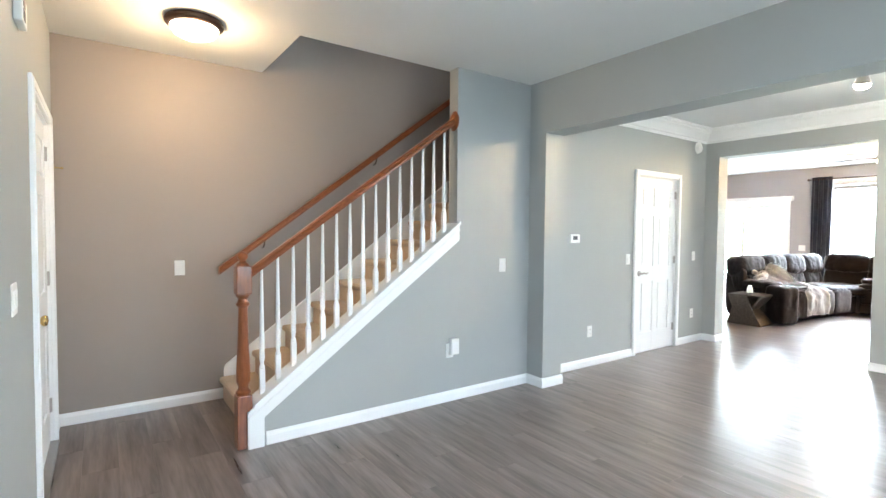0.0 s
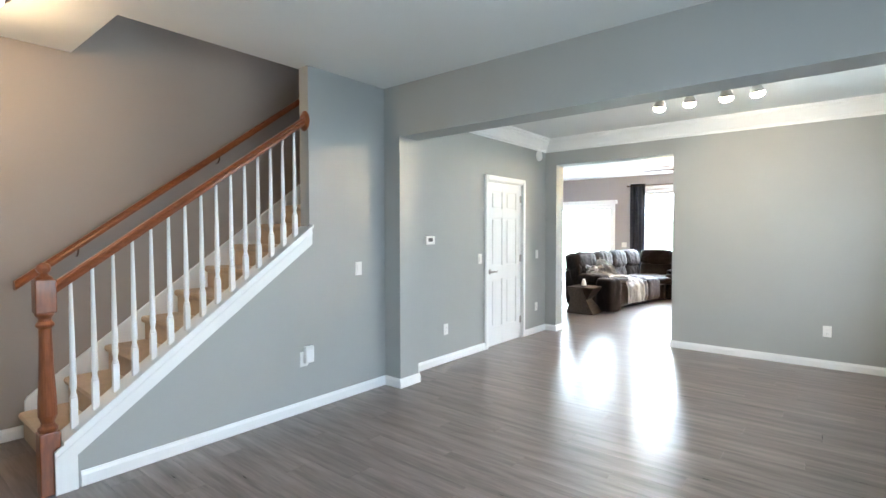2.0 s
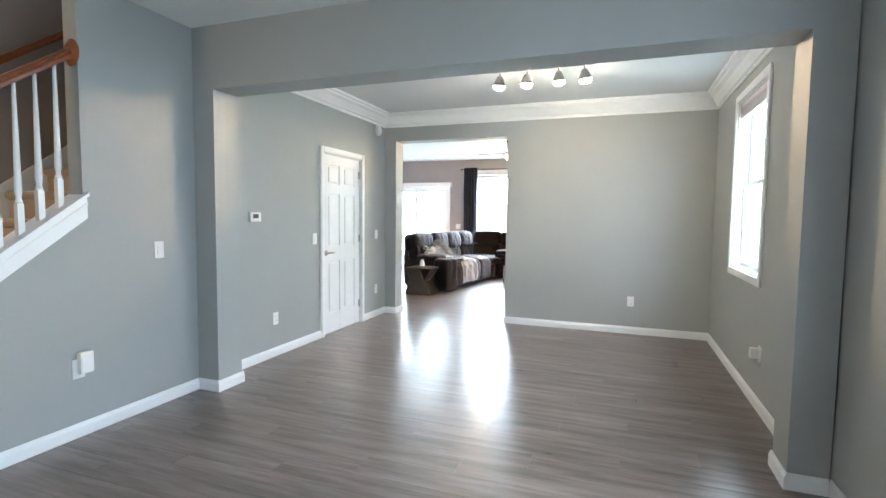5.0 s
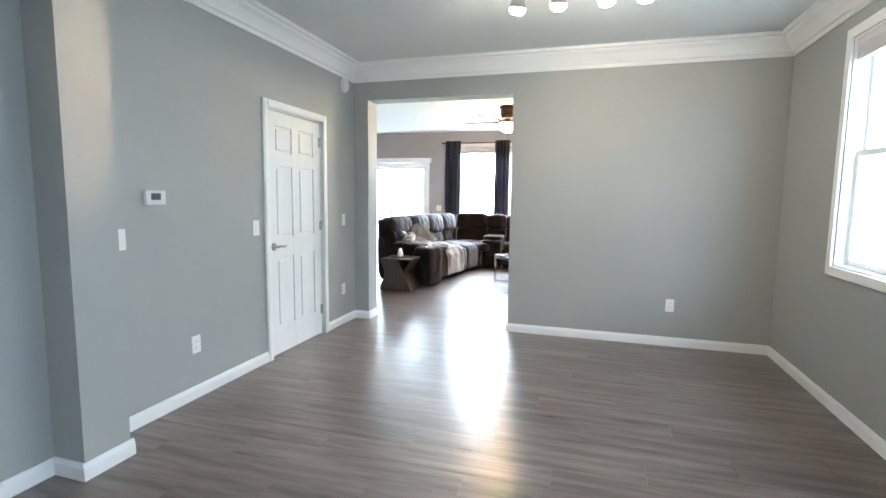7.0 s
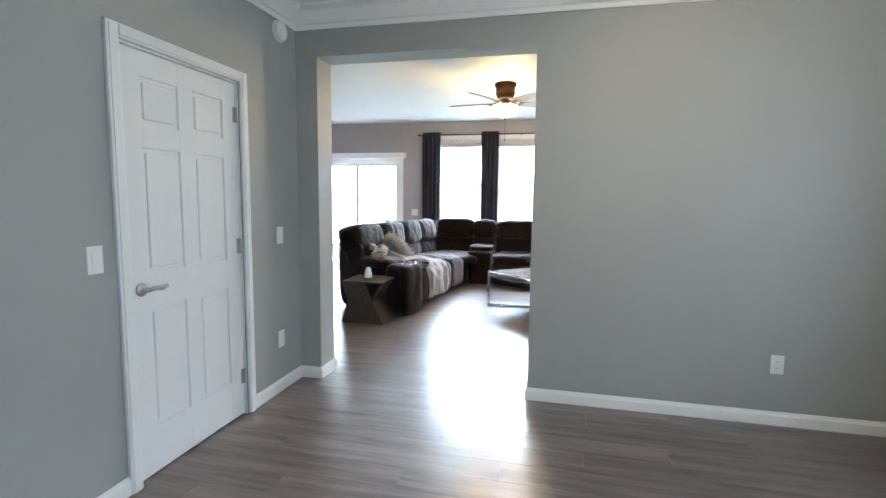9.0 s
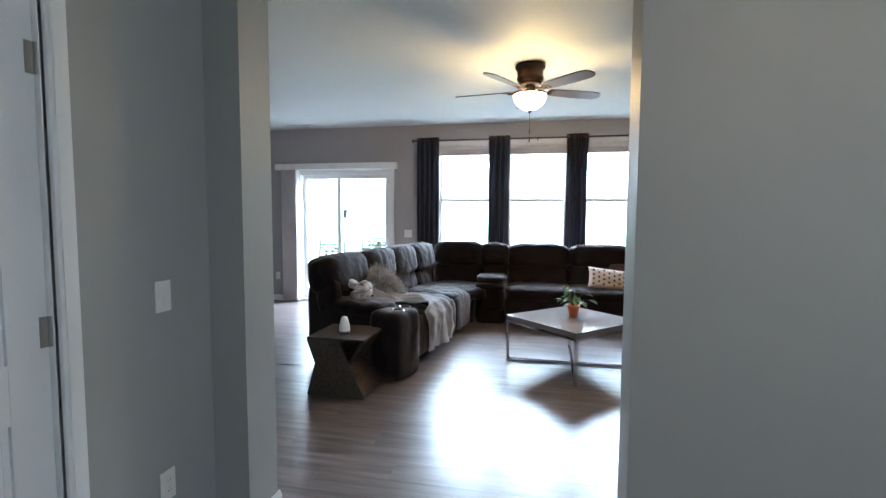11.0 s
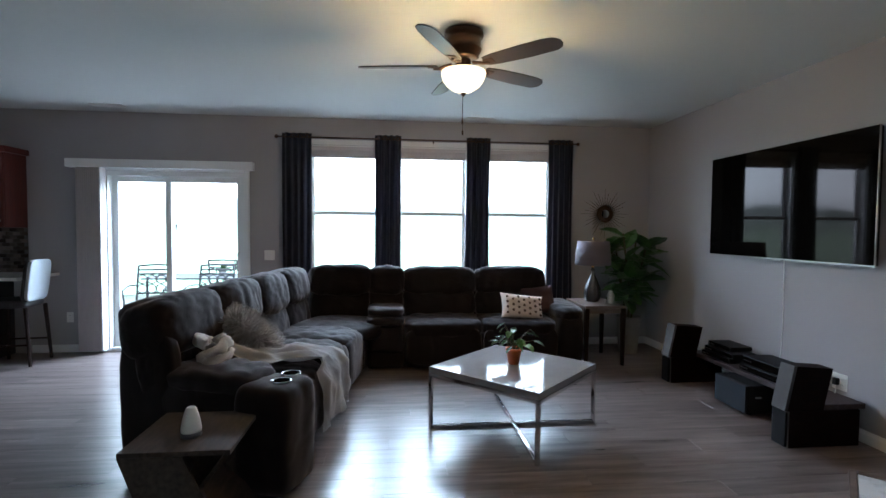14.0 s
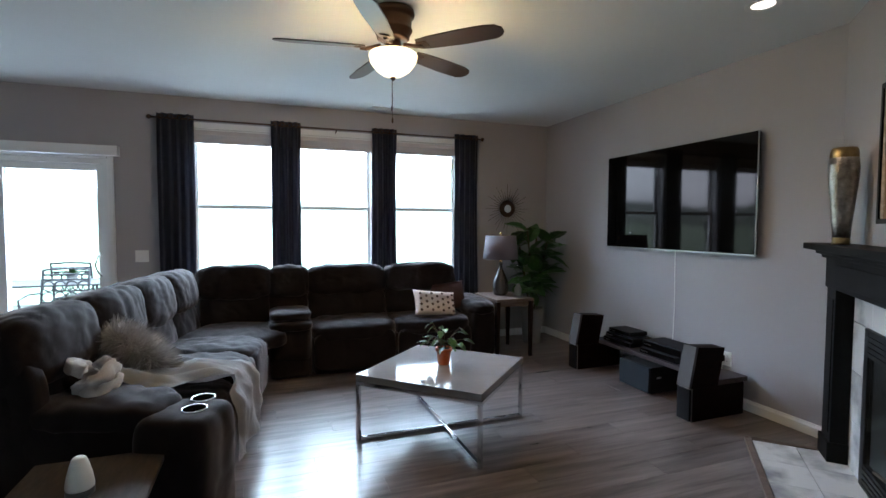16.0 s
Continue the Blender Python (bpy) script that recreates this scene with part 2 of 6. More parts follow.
CONCRETE = mat("pale_concrete", (0.42, 0.41, 0.39), 0.9, vary=0.1, scale=2, fine=60, bump=0.3)
GRASS = mat("lawn", (0.065, 0.11, 0.03), 0.95, vary=0.35, scale=0.6, fine=30, bump=0.6)
CASTAL = mat("dark_cast_aluminium", (0.05, 0.05, 0.052), 0.5, 0.5, vary=0.1)
SIDING = mat("pale_siding", (0.5, 0.5, 0.48), 0.8, vary=0.06)
FOLIAGE = mat("tree_foliage", (0.06, 0.10, 0.03), 0.8, vary=0.4, scale=3, fine=20)
BARK = mat("bark", (0.10, 0.075, 0.055), 0.95, vary=0.3, fine=30, bump=0.6)


# ---- mesh helpers ----
def box(bm, x0, y0, z0, x1, y1, z1, bevel=0.0, m=None):
    r = bmesh.ops.create_cube(bm, size=1.0)
    t = Matrix.Translation(((x0 + x1) / 2, (y0 + y1) / 2, (z0 + z1) / 2)) @ Matrix.Diagonal((x1 - x0, y1 - y0, z1 - z0, 1))
    bmesh.ops.transform(bm, matrix=t, verts=r["verts"])
    verts = r["verts"]
    if bevel:
        edges = list({e for v in verts for e in v.link_edges})
        out = bmesh.ops.bevel(bm, geom=edges, offset=bevel, segments=2, affect="EDGES", profile=0.6)
        verts = list({v for f in out["faces"] for v in f.verts} | {v for v in verts if v.is_valid})
    if m is not None:
        bmesh.ops.transform(bm, matrix=m, verts=verts)
    return bm


def rod(bm, a, b, r0, r1=None, seg=12):
    a, b = Vector(a), Vector(b)
    d = b - a
    m = Matrix.Translation((a + b) / 2) @ d.to_track_quat("Z", "Y").to_matrix().to_4x4()
    bmesh.ops.create_cone(bm, cap_ends=True, segments=seg, radius1=r0, radius2=r0 if r1 is None else r1, depth=d.length, matrix=m)
    return bm


def lathe(bm, profile, seg=24, m=None, sx=1.0, sy=1.0, hollow=False):
    rings = []
    for r, z in profile:
        rings.append([bm.verts.new((sx * max(r, 1e-4) * math.cos(2 * math.pi * k / seg), sy * max(r, 1e-4) * math.sin(2 * math.pi * k / seg), z)) for k in range(seg)])
    for a, b in zip(rings, rings[1:]):
        for k in range(seg):
            bm.faces.new((a[k], a[(k + 1) % seg], b[(k + 1) % seg], b[k]))
    if not hollow:
        bm.faces.new(rings[0][::-1])
        bm.faces.new(rings[-1])
    if m is not None:
        bmesh.ops.transform(bm, matrix=m, verts=[v for ring in rings for v in ring])
    return bm


def tube(bm, pts, r, seg=8):
    pts = [Vector(p) for p in pts]
    rings = []
    for i, p in enumerate(pts):
        d = (pts[min(i + 1, len(pts) - 1)] - pts[max(i - 1, 0)]).normalized()
        q = d.to_track_quat("Z", "Y")
        rings.append([bm.verts.new(p + q @ Vector((r * math.cos(2 * math.pi * k / seg), r * math.sin(2 * math.pi * k / seg), 0))) for k in range(seg)])
    for a, b in zip(rings, rings[1:]):
        for k in range(seg):
            bm.faces.new((a[k], a[(k + 1) % seg], b[(k + 1) % seg], b[k]))
    bm.faces.new(rings[0][::-1])
    bm.faces.new(rings[-1])
    return bm


def prism(bm, outline, axis, a, b):
    """A flat outline of (u, v) pushed from a to b along axis: 'x' takes (y, z), 'y' takes (x, z), 'z' takes (x, y)."""
    def at(u, v, w):
        return {"x": (w, u, v), "y": (u, w, v), "z": (u, v, w)}[axis]
    lo = [bm.verts.new(at(u, v, a)) for u, v in outline]
    hi = [bm.verts.new(at(u, v, b)) for u, v in outline]
    n = len(outline)
    bm.faces.new(lo)
    bm.faces.new(hi[::-1])
    for k in range(n):
        bm.faces.new((lo[k], hi[k], hi[(k + 1) % n], lo[(k + 1) % n]))
    bmesh.ops.recalc_face_normals(bm, faces=bm.faces)
    return bm


def puff(bm, c, s, power=5.0, res=10, wrinkle=0.0, freq=6.0, m=None, seed=0.0):
    """A stuffed cushion: a rounded box of half sizes s round c, with creases."""
    made = {}
    def vert(p):
        key = tuple(round(v, 4) for v in p)
        if key not in made:
            p = Vector(p)
            k = (abs(p.x) ** power + abs(p.y) ** power + abs(p.z) ** power) ** (1 / power)
            q = Vector((p.x / k * s[0], p.y / k * s[1], p.z / k * s[2]))
            if wrinkle:
                w = noise.noise(Vector((q.x * freq + seed, q.y * freq, q.z * freq * 0.45)))
                q += Vector((p.x, p.y, p.z)).normalized() * wrinkle * (abs(w) * 2 - 0.4 + 0.8 * abs(noise.noise(q * freq * 2.6 + Vector((seed, 3, 9)))))
            q += Vector(c)
            made[key] = bm.verts.new(m @ q if m is not None else q)
        return made[key]
    g = [-1 + 2 * i / res for i in range(res + 1)]
    for ax in range(3):
        for side in (-1, 1):
            for i in range(res):
                for j in range(res):
                    quad = []
                    for u, v in ((g[i], g[j]), (g[i + 1], g[j]), (g[i + 1], g[j + 1]), (g[i], g[j + 1])):
                        p = [u, v]
                        p.insert(ax, side)
                        quad.append(vert(p))
                    try:
                        bm.faces.new(quad)
                    except ValueError:
                        pass
    bmesh.ops.recalc_face_normals(bm, faces=bm.faces)
    return bm


def part(name, bm, material, parent=None, label="", smooth=False, m=None, kind="", clean=False):
    me = bpy.data.meshes.new(name)
    if smooth:
        for f in bm.faces:
            f.smooth = True
    bm.normal_update()
    bm.to_mesh(me)
    bm.free()
    me.materials.append(material)
    ob = new(name, me)
    if m is not None:
        ob.matrix_basis = m
    if parent is not None:
        ob.parent = parent
    if label:
        ob["label"] = label
    if kind:
        ob["kind"] = kind
    return ob


def thing(name, label, category, m=None, group="", kind=""):
    ob = new(name)
    ob.empty_display_size = 0.1
    if m is not None:
        ob.matrix_basis = m
    return tagged(ob, label, category, group, kind)


def B():
    return bmesh.new()


# ---- structure ----
CEIL = 2.72


def slab_wall(name, axis, a0, a1, lo, hi, z0, z1, holes, material, label):
    """A wall that runs along axis ('x' or 'y') from lo to hi, a0 to a1 thick, with holes (from, to, bottom, top) right through it."""
    us = sorted({lo, hi, *[h for o in holes for h in o[:2]]})
    zs = sorted({z0, z1, *[h for o in holes for h in o[2:]]})
    us, zs = [u for u in us if lo <= u <= hi], [z for z in zs if z0 <= z <= z1]
    def full(i, j):
        if not (0 <= i < len(us) - 1 and 0 <= j < len(zs) - 1):
            return False
        u, z = (us[i] + us[i + 1]) / 2, (zs[j] + zs[j + 1]) / 2
        return not any(o[0] < u < o[1] and o[2] < z < o[3] for o in holes)
    bm, made = B(), {}
    def v(u, w, z):
        p = (u, w, z) if axis == "x" else (w, u, z)
        if p not in made:
            made[p] = bm.verts.new(p)
        return made[p]
    for i in range(len(us) - 1):
        for j in range(len(zs) - 1):
            if not full(i, j):
                continue
            u0, u1, q0, q1 = us[i], us[i + 1], zs[j], zs[j + 1]
            bm.faces.new((v(u0, a0, q0), v(u1, a0, q0), v(u1, a0, q1), v(u0, a0, q1)))
            bm.faces.new((v(u0, a1, q0), v(u0, a1, q1), v(u1, a1, q1), v(u1, a1, q0)))
            for di, dj, quad in ((-1, 0, ((u0, q0), (u0, q1))), (1, 0, ((u1, q0), (u1, q1))), (0, -1, ((u0, q0), (u1, q0))), (0, 1, ((u0, q1), (u1, q1)))):
                if not full(i + di, j + dj):
                    (p, r), (s, t) = quad
                    bm.faces.new((v(p, a0, r), v(s, a0, t), v(s, a1, t), v(p, a1, r)))
    bmesh.ops.recalc_face_normals(bm, faces=bm.faces)
    return tagged(part(name, bm, material), label, "wall", kind="structure")


# foyer
FX = 0.505
slab_wall("wall_front", "y", FX - 0.16, FX, -0.1, 5.70, 0, CEIL, [(4.285, 5.255, 0, 2.05)], WALL, "sage grey painted front wall with the entry door")
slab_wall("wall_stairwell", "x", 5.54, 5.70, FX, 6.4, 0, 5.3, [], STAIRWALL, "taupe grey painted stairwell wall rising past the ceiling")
bm = B()
prism(bm, [(1.60, 0), (4.0, 0), (4.0, 5.3), (3.155, 5.3), (3.155, 1.412), (1.60, 0.267)], "y", 4.445, 4.56)
tagged(part("wall_stair", bm, WALL), "sage grey wall under and beside the stair", "wall", kind="structure")
slab_wall("wall_dining_left", "x", 4.482, 4.62, 4.215, 7.2, 0, CEIL, [(5.722, 6.532, 0, 2.04)], WALL, "sage grey dining wall with a closet door")
slab_wall("wall_stair_back", "x", 4.63, 4.70, 4.0, 6.4, 0, 5.3, [], WALL, "plain wall beside the upper stair")
slab_wall("wall_upper_end", "y", 6.4, 6.5, 4.71, 5.53, 0, 5.3, [], WALL, "plain wall at the head of the stair")
slab_wall("wall_upper_front", "y", 1.72, 1.90, 4.58, 5.53, CEIL + 0.25, 5.3, [], WALL, "plain upper wall over the stair opening")
slab_wall("wall_upper_side", "x", 4.48, 4.58, 1.72, 3.155, CEIL + 0.25, 5.3, [], WALL, "plain upper wall beside the stair opening")
slab_wall("wall_beam", "y", 3.975, 4.215, 0.41, 4.445, 0, CEIL, [(0.59, 4.25, 0, 2.265)], WALL, "sage grey beam and stub walls round the wide dining opening")
# the hole is an unseen, added opening that lets daylight into the foyer
slab_wall("wall_foyer_right", "x", 0.24, 0.40, FX, 4.0, 0, CEIL, [(1.3, 3.1, 0.7, 2.3)], WALL, "sage grey foyer side wall with an added opening out of view")
# dining room
slab_wall("wall_dining_right", "x", 0.30, 0.457, 4.0, 7.2, 0, CEIL, [(5.24, 6.20, 0.93, 2.39)], WALL, "sage grey dining wall with one window")
slab_wall("wall_dining_back", "y", 7.20, 7.42, 0.30, 9.3, 0, CEIL, [(2.775, 4.315, 0, 2.36)], WALL, "sage grey wall with the opening to the living room")
# living room
slab_wall("wall_living_right", "x", 0.36, 0.508, 7.42, 12.65, 0, CEIL, [], LRWALL, "grey painted television wall")
WIN = ((3.88, 4.70), (2.83, 3.67), (1.77, 2.61))
slab_wall("wall_living_far", "y", 12.49, 12.65, 0.508, 9.3, 0, CEIL, [(a, b, 0.82, 2.41) for a, b in WIN] + [(5.43, 6.97, 0.0, 2.06)], LRWALL, "grey painted window wall with three windows and a sliding door")
slab_wall("wall_kitchen", "x", 9.2, 9.3, 7.42, 12.49, 0, CEIL, [], LRWALL, "plain grey kitchen wall")
bm = B()
prism(bm, [(7.42, 0.508), (8.98, 0.508), (7.42, 2.068)], "z", 0, CEIL)
tagged(part("wall_fireplace", bm, LRWALL), "grey diagonal corner wall behind the fireplace", "wall", kind="structure")

# ceilings
bm = B()
box(bm, FX, 0.24, CEIL, 1.905, 5.54, CEIL + 0.25)
box(bm, 1.905, 0.24, CEIL, 4.0, 4.58, CEIL + 0.25)
tagged(part("ceiling_foyer", bm, CEILM), "white painted foyer ceiling with a stair opening", "ceiling", kind="structure")
bm = B()
box(bm, 4.0, 0.30, CEIL, 7.30, 4.66, CEIL + 0.15)
tagged(part("ceiling_dining", bm, CEILGLOSS), "white painted dining ceiling", "ceiling", kind="structure")
bm = B()
box(bm, 7.30, 0.36, CEIL + 0.003, 12.65, 9.3, CEIL + 0.15)
tagged(part("ceiling_living", bm, CEILGLOSS), "white painted living room ceiling", "ceiling", kind="structure")
bm = B()
box(bm, 1.6, 4.4, 5.3, 6.6, 5.8, 5.4)
tagged(part("ceiling_upper", bm, CEILM), "white ceiling over the upper stair", "ceiling", kind="structure")
bm = B()
box(bm, -0.5, -0.5, -0.12, 12.7, 9.5, -0.006)
FLOOR = tagged(part("floor", bm, FIREBOX), "grey-brown wood-look plank floor with a satin sheen", "floor", kind="structure")


# baseboards, each a moulded strip
def baseboard(x0, y0, x1, y1, nx, ny, h=0.088, t=0.015):
    """A strip along the foot of a wall; (nx, ny) points into the room."""
    prof = [(0, 0.003), (t, 0.003), (t, h * 0.72), (t * 0.55, h * 0.9), (t * 0.45, h), (0, h)]
    bm = B()
    rings = [[bm.verts.new((x + nx * d, y + ny * d, z)) for d, z in prof] for x, y in ((x0, y0), (x1, y1))]
    n = len(prof)
    for k in range(n):
        bm.faces.new((rings[0][k], rings[0][(k + 1) % n], rings[1][(k + 1) % n], rings[1][k]))
    bm.faces.new(rings[0])
    bm.faces.new(rings[1][::-1])
    bmesh.ops.recalc_face_normals(bm, faces=bm.faces)
    return tagged(part("baseboard", bm, TRIM), "white painted baseboard along the wall", "baseboard", "baseboards", "structure")


D45 = math.sqrt(0.5)
for row in (
    (FX, 5.54, 1.585, 5.54, 0, -1), (FX, 0.4, FX, 4.225, 1, 0), (FX, 5.316, FX, 5.525, 1, 0),
    (1.63, 4.445, 3.96, 4.445, 0, -1), (3.975, 4.445, 3.975, 4.25, -1, 0), (3.96, 4.25, 4.23, 4.25, 0, -1), (4.215, 4.25, 4.215, 4.482, 1, 0),
    (4.23, 4.482, 5.655, 4.482, 0, -1), (6.60, 4.482, 7.2, 4.482, 0, -1), (7.2, 4.467, 7.2, 4.315, -1, 0), (7.185, 4.315, 7.435, 4.315, 0, -1), (7.42, 4.315, 7.42, 9.2, 1, 0),
    (7.2, 0.457, 7.2, 2.775, -1, 0), (7.185, 2.775, 7.435, 2.775, 0, 1), (7.42, 2.775, 7.42, 2.09, 1, 0),
    (4.215, 0.457, 7.185, 0.457, 0, 1), (4.215, 0.472, 4.215, 0.59, 1, 0), (4.23, 0.59, 3.96, 0.59, 0, 1), (3.975, 0.59, 3.975, 0.415, -1, 0), (FX + 0.015, 0.40, 3.975, 0.40, 0, 1),
    (8.99, 0.508, 12.49, 0.508, 0, 1), (12.49, 0.523, 12.49, 5.36, -1, 0), (12.49, 7.05, 12.49, 7.75, -1, 0),
    (8.98, 0.508, 8.81, 0.678, D45, D45), (7.42, 2.068, 7.59, 1.898, D45, D45),
):
    baseboard(*row)


# crown moulding round the dining ceiling
def crown(x0, y0, x1, y1, nx, ny, tx, ty):
    """Mitred at both ends; (tx, ty) points along the run."""
    prof = [(0, 2.545), (0.012, 2.545), (0.014, 2.575), (0.03, 2.58), (0.04, 2.60), (0.075, 2.65), (0.105, 2.672), (0.11, 2.69), (0.135, 2.693), (0.14, 2.718), (0, 2.718)]
    bm = B()
    rings = []
    for x, y, s in ((x0, y0, 1), (x1, y1, -1)):
        rings.append([bm.verts.new((x + nx * d + tx * d * s, y + ny * d + ty * d * s, z)) for d, z in prof])
    n = len(prof)
    for k in range(n):
        bm.faces.new((rings[0][k], rings[0][(k + 1) % n], rings[1][(k + 1) % n], rings[1][k]))
    bmesh.ops.recalc_face_normals(bm, faces=bm.faces)
    tagged(part("crown_trim", bm, TRIM), "white painted crown moulding under the ceiling", "crown moulding", "crown mouldings", "structure")


crown(4.215, 4.482, 7.20, 4.482, 0, -1, 1, 0)
crown(7.20, 4.482, 7.20, 0.457, -1, 0, 0, -1)
crown(7.20, 0.457, 4.215, 0.457, 0, 1, -1, 0)
crown(4.215, 0.457, 4.215, 4.482, 1, 0, 0, 1)


# ---- doors ----
def casing(parent, w0, w1, top, cw=0.062, t=0.018):
    """Door or window trim in the local frame: x along the wall, -y into the room."""
    for a, b in ((w0 - cw, w0), (w1, w1 + cw)):
        bm = B()
        box(bm, a, -t, 0.002, b, 0.0, top + cw, 0.004)
        box(bm, a + 0.012, -t - 0.005, 0.002, b - 0.012, -t + 0.003, top + cw - 0.012, 0.002)
        part("side_casing", bm, TRIM, parent)
    bm = B()
    box(bm, w0 + 0.0005, -t, top, w1 - 0.0005, 0.0, top + cw, 0.004)
    box(bm, w0, -t - 0.005, top + 0.012, w1, -t + 0.003, top + cw - 0.012, 0.002)
    part("head_casing", bm, TRIM, parent)


def panel_door(name, label, m, width, height, hinge_right=True, knob=False, depth=0.12):
    d = thing(name, label, "door", m, kind="structure")
    casing(d, -0.012, width + 0.012, height + 0.012)
    for a, b in ((-0.012, -0.002), (width + 0.002, width + 0.012)):
        part("jamb", box(B(), a, 0.0, 0.0, b, depth, height + 0.01), TRIM, d)
    part("head_jamb", box(B(), -0.012, 0.0, height + 0.002, width + 0.012, depth, height + 0.012), TRIM, d)
    stile, mid = 0.115 * width / 0.8, 0.10 * width / 0.8
    pw = (width - 2 * stile - mid) / 2
    rows = [(0.24, 0.83), (1.0, 1.59), (1.70, height - 0.115)]
    bm = B()
    y0, y1 = 0.018, 0.052
    box(bm, 0, y0 + 0.012, 0.008, width, y1, height)
    xs = [(0, stile), (stile + pw, stile + pw + mid), (width - stile, width)]
    for a, b in xs:
        box(bm, a, y0, 0.008, b, y0 + 0.013, height, 0.003)
    zs = [(0.008, rows[0][0]), (rows[0][1], rows[1][0]), (rows[1][1], rows[2][0]), (rows[2][1], height)]
    for a, b in zs:
        for u in (stile, stile + pw + mid):
            box(bm, u - 0.002, y0 + 0.0006, a, u + pw + 0.002, y0 + 0.013, b, 0.003)
    slab = part("door_slab", bm, DOORW, d)
    for a, b in rows:
        for u in (stile, stile + pw + mid):
            part("raised_panel", box(B(), u + 0.022, y0 + 0.003, a + 0.022, u + pw - 0.022, y0 + 0.014, b - 0.022, 0.008), DOORW, slab)
    hx = width + 0.002 if hinge_right else -0.002
    for z in (0.25, 1.07, height - 0.18):
        bm = B()
        rod(bm, (hx, 0.012, z - 0.045), (hx, 0.012, z + 0.045), 0.007, seg=10)
        box(bm, hx - 0.028, 0.0145, z - 0.045, hx - 0.002, 0.0175, z + 0.045) if hinge_right else box(bm, hx + 0.002, 0.0145, z - 0.045, hx + 0.028, 0.0175, z + 0.045)
        part("hinge", bm, NICKEL, d, "dull metal hinge")
    kx = 0.068 if hinge_right else width - 0.068
    s = 1 if hinge_right else -1
    if knob:
        for z, r in ((0.93, 0.027), (1.12, 0.022)):
            bm = B()
            q = pose(kx, y0, z, 90)
            if z < 1:
                lathe(bm, [(0.030, 0), (0.030, 0.006), (0.011, 0.01), (0.011, 0.032), (0.024, 0.04), (0.028, 0.052), (0.022, 0.062), (0.002, 0.066)], 20, q)
                part("door_knob", bm, BRASS, slab, "brass knob", True)
            else:
                lathe(bm, [(0.030, 0), (0.030, 0.008), (0.024, 0.014), (0.008, 0.016), (0.006, 0.03), (0.001, 0.031)], 20, q)
                part("deadbolt", bm, BRASS, slab, "brass deadbolt", True)
    else:
        bm = B()
        lathe(bm, [(0.032, 0), (0.032, 0.006), (0.026, 0.010), (0.011, 0.012), (0.011, 0.045), (0.001, 0.046)], 20, pose(kx, y0, 0.93, 90))
        tube(bm, [(kx, y0 - 0.042, 0.93), (kx + 0.035 * s, y0 - 0.05, 0.934), (kx + 0.075 * s, y0 - 0.047, 0.926), (kx + 0.112 * s, y0 - 0.043, 0.934)], 0.0095, 10)
        part("lever_handle", bm, NICKEL, slab, "brushed nickel lever", True)
    return d


panel_door("door_1", "white six-panel closet door, closed, with a nickel lever", pose(5.727, 4.482, 0), 0.80, 2.03)
FRONT = panel_door("door_2", "white six-panel entry door, closed, with brass knob", pose(FX, 4.30, 0, 0, 0, 90), 0.94, 2.04, True, True, 0.16)
bm = B()
box(bm, 0, -0.03, 0.002, 0.94, 0.12, 0.016, 0.004)
part("threshold", bm, NICKEL, FRONT, "dark metal threshold")


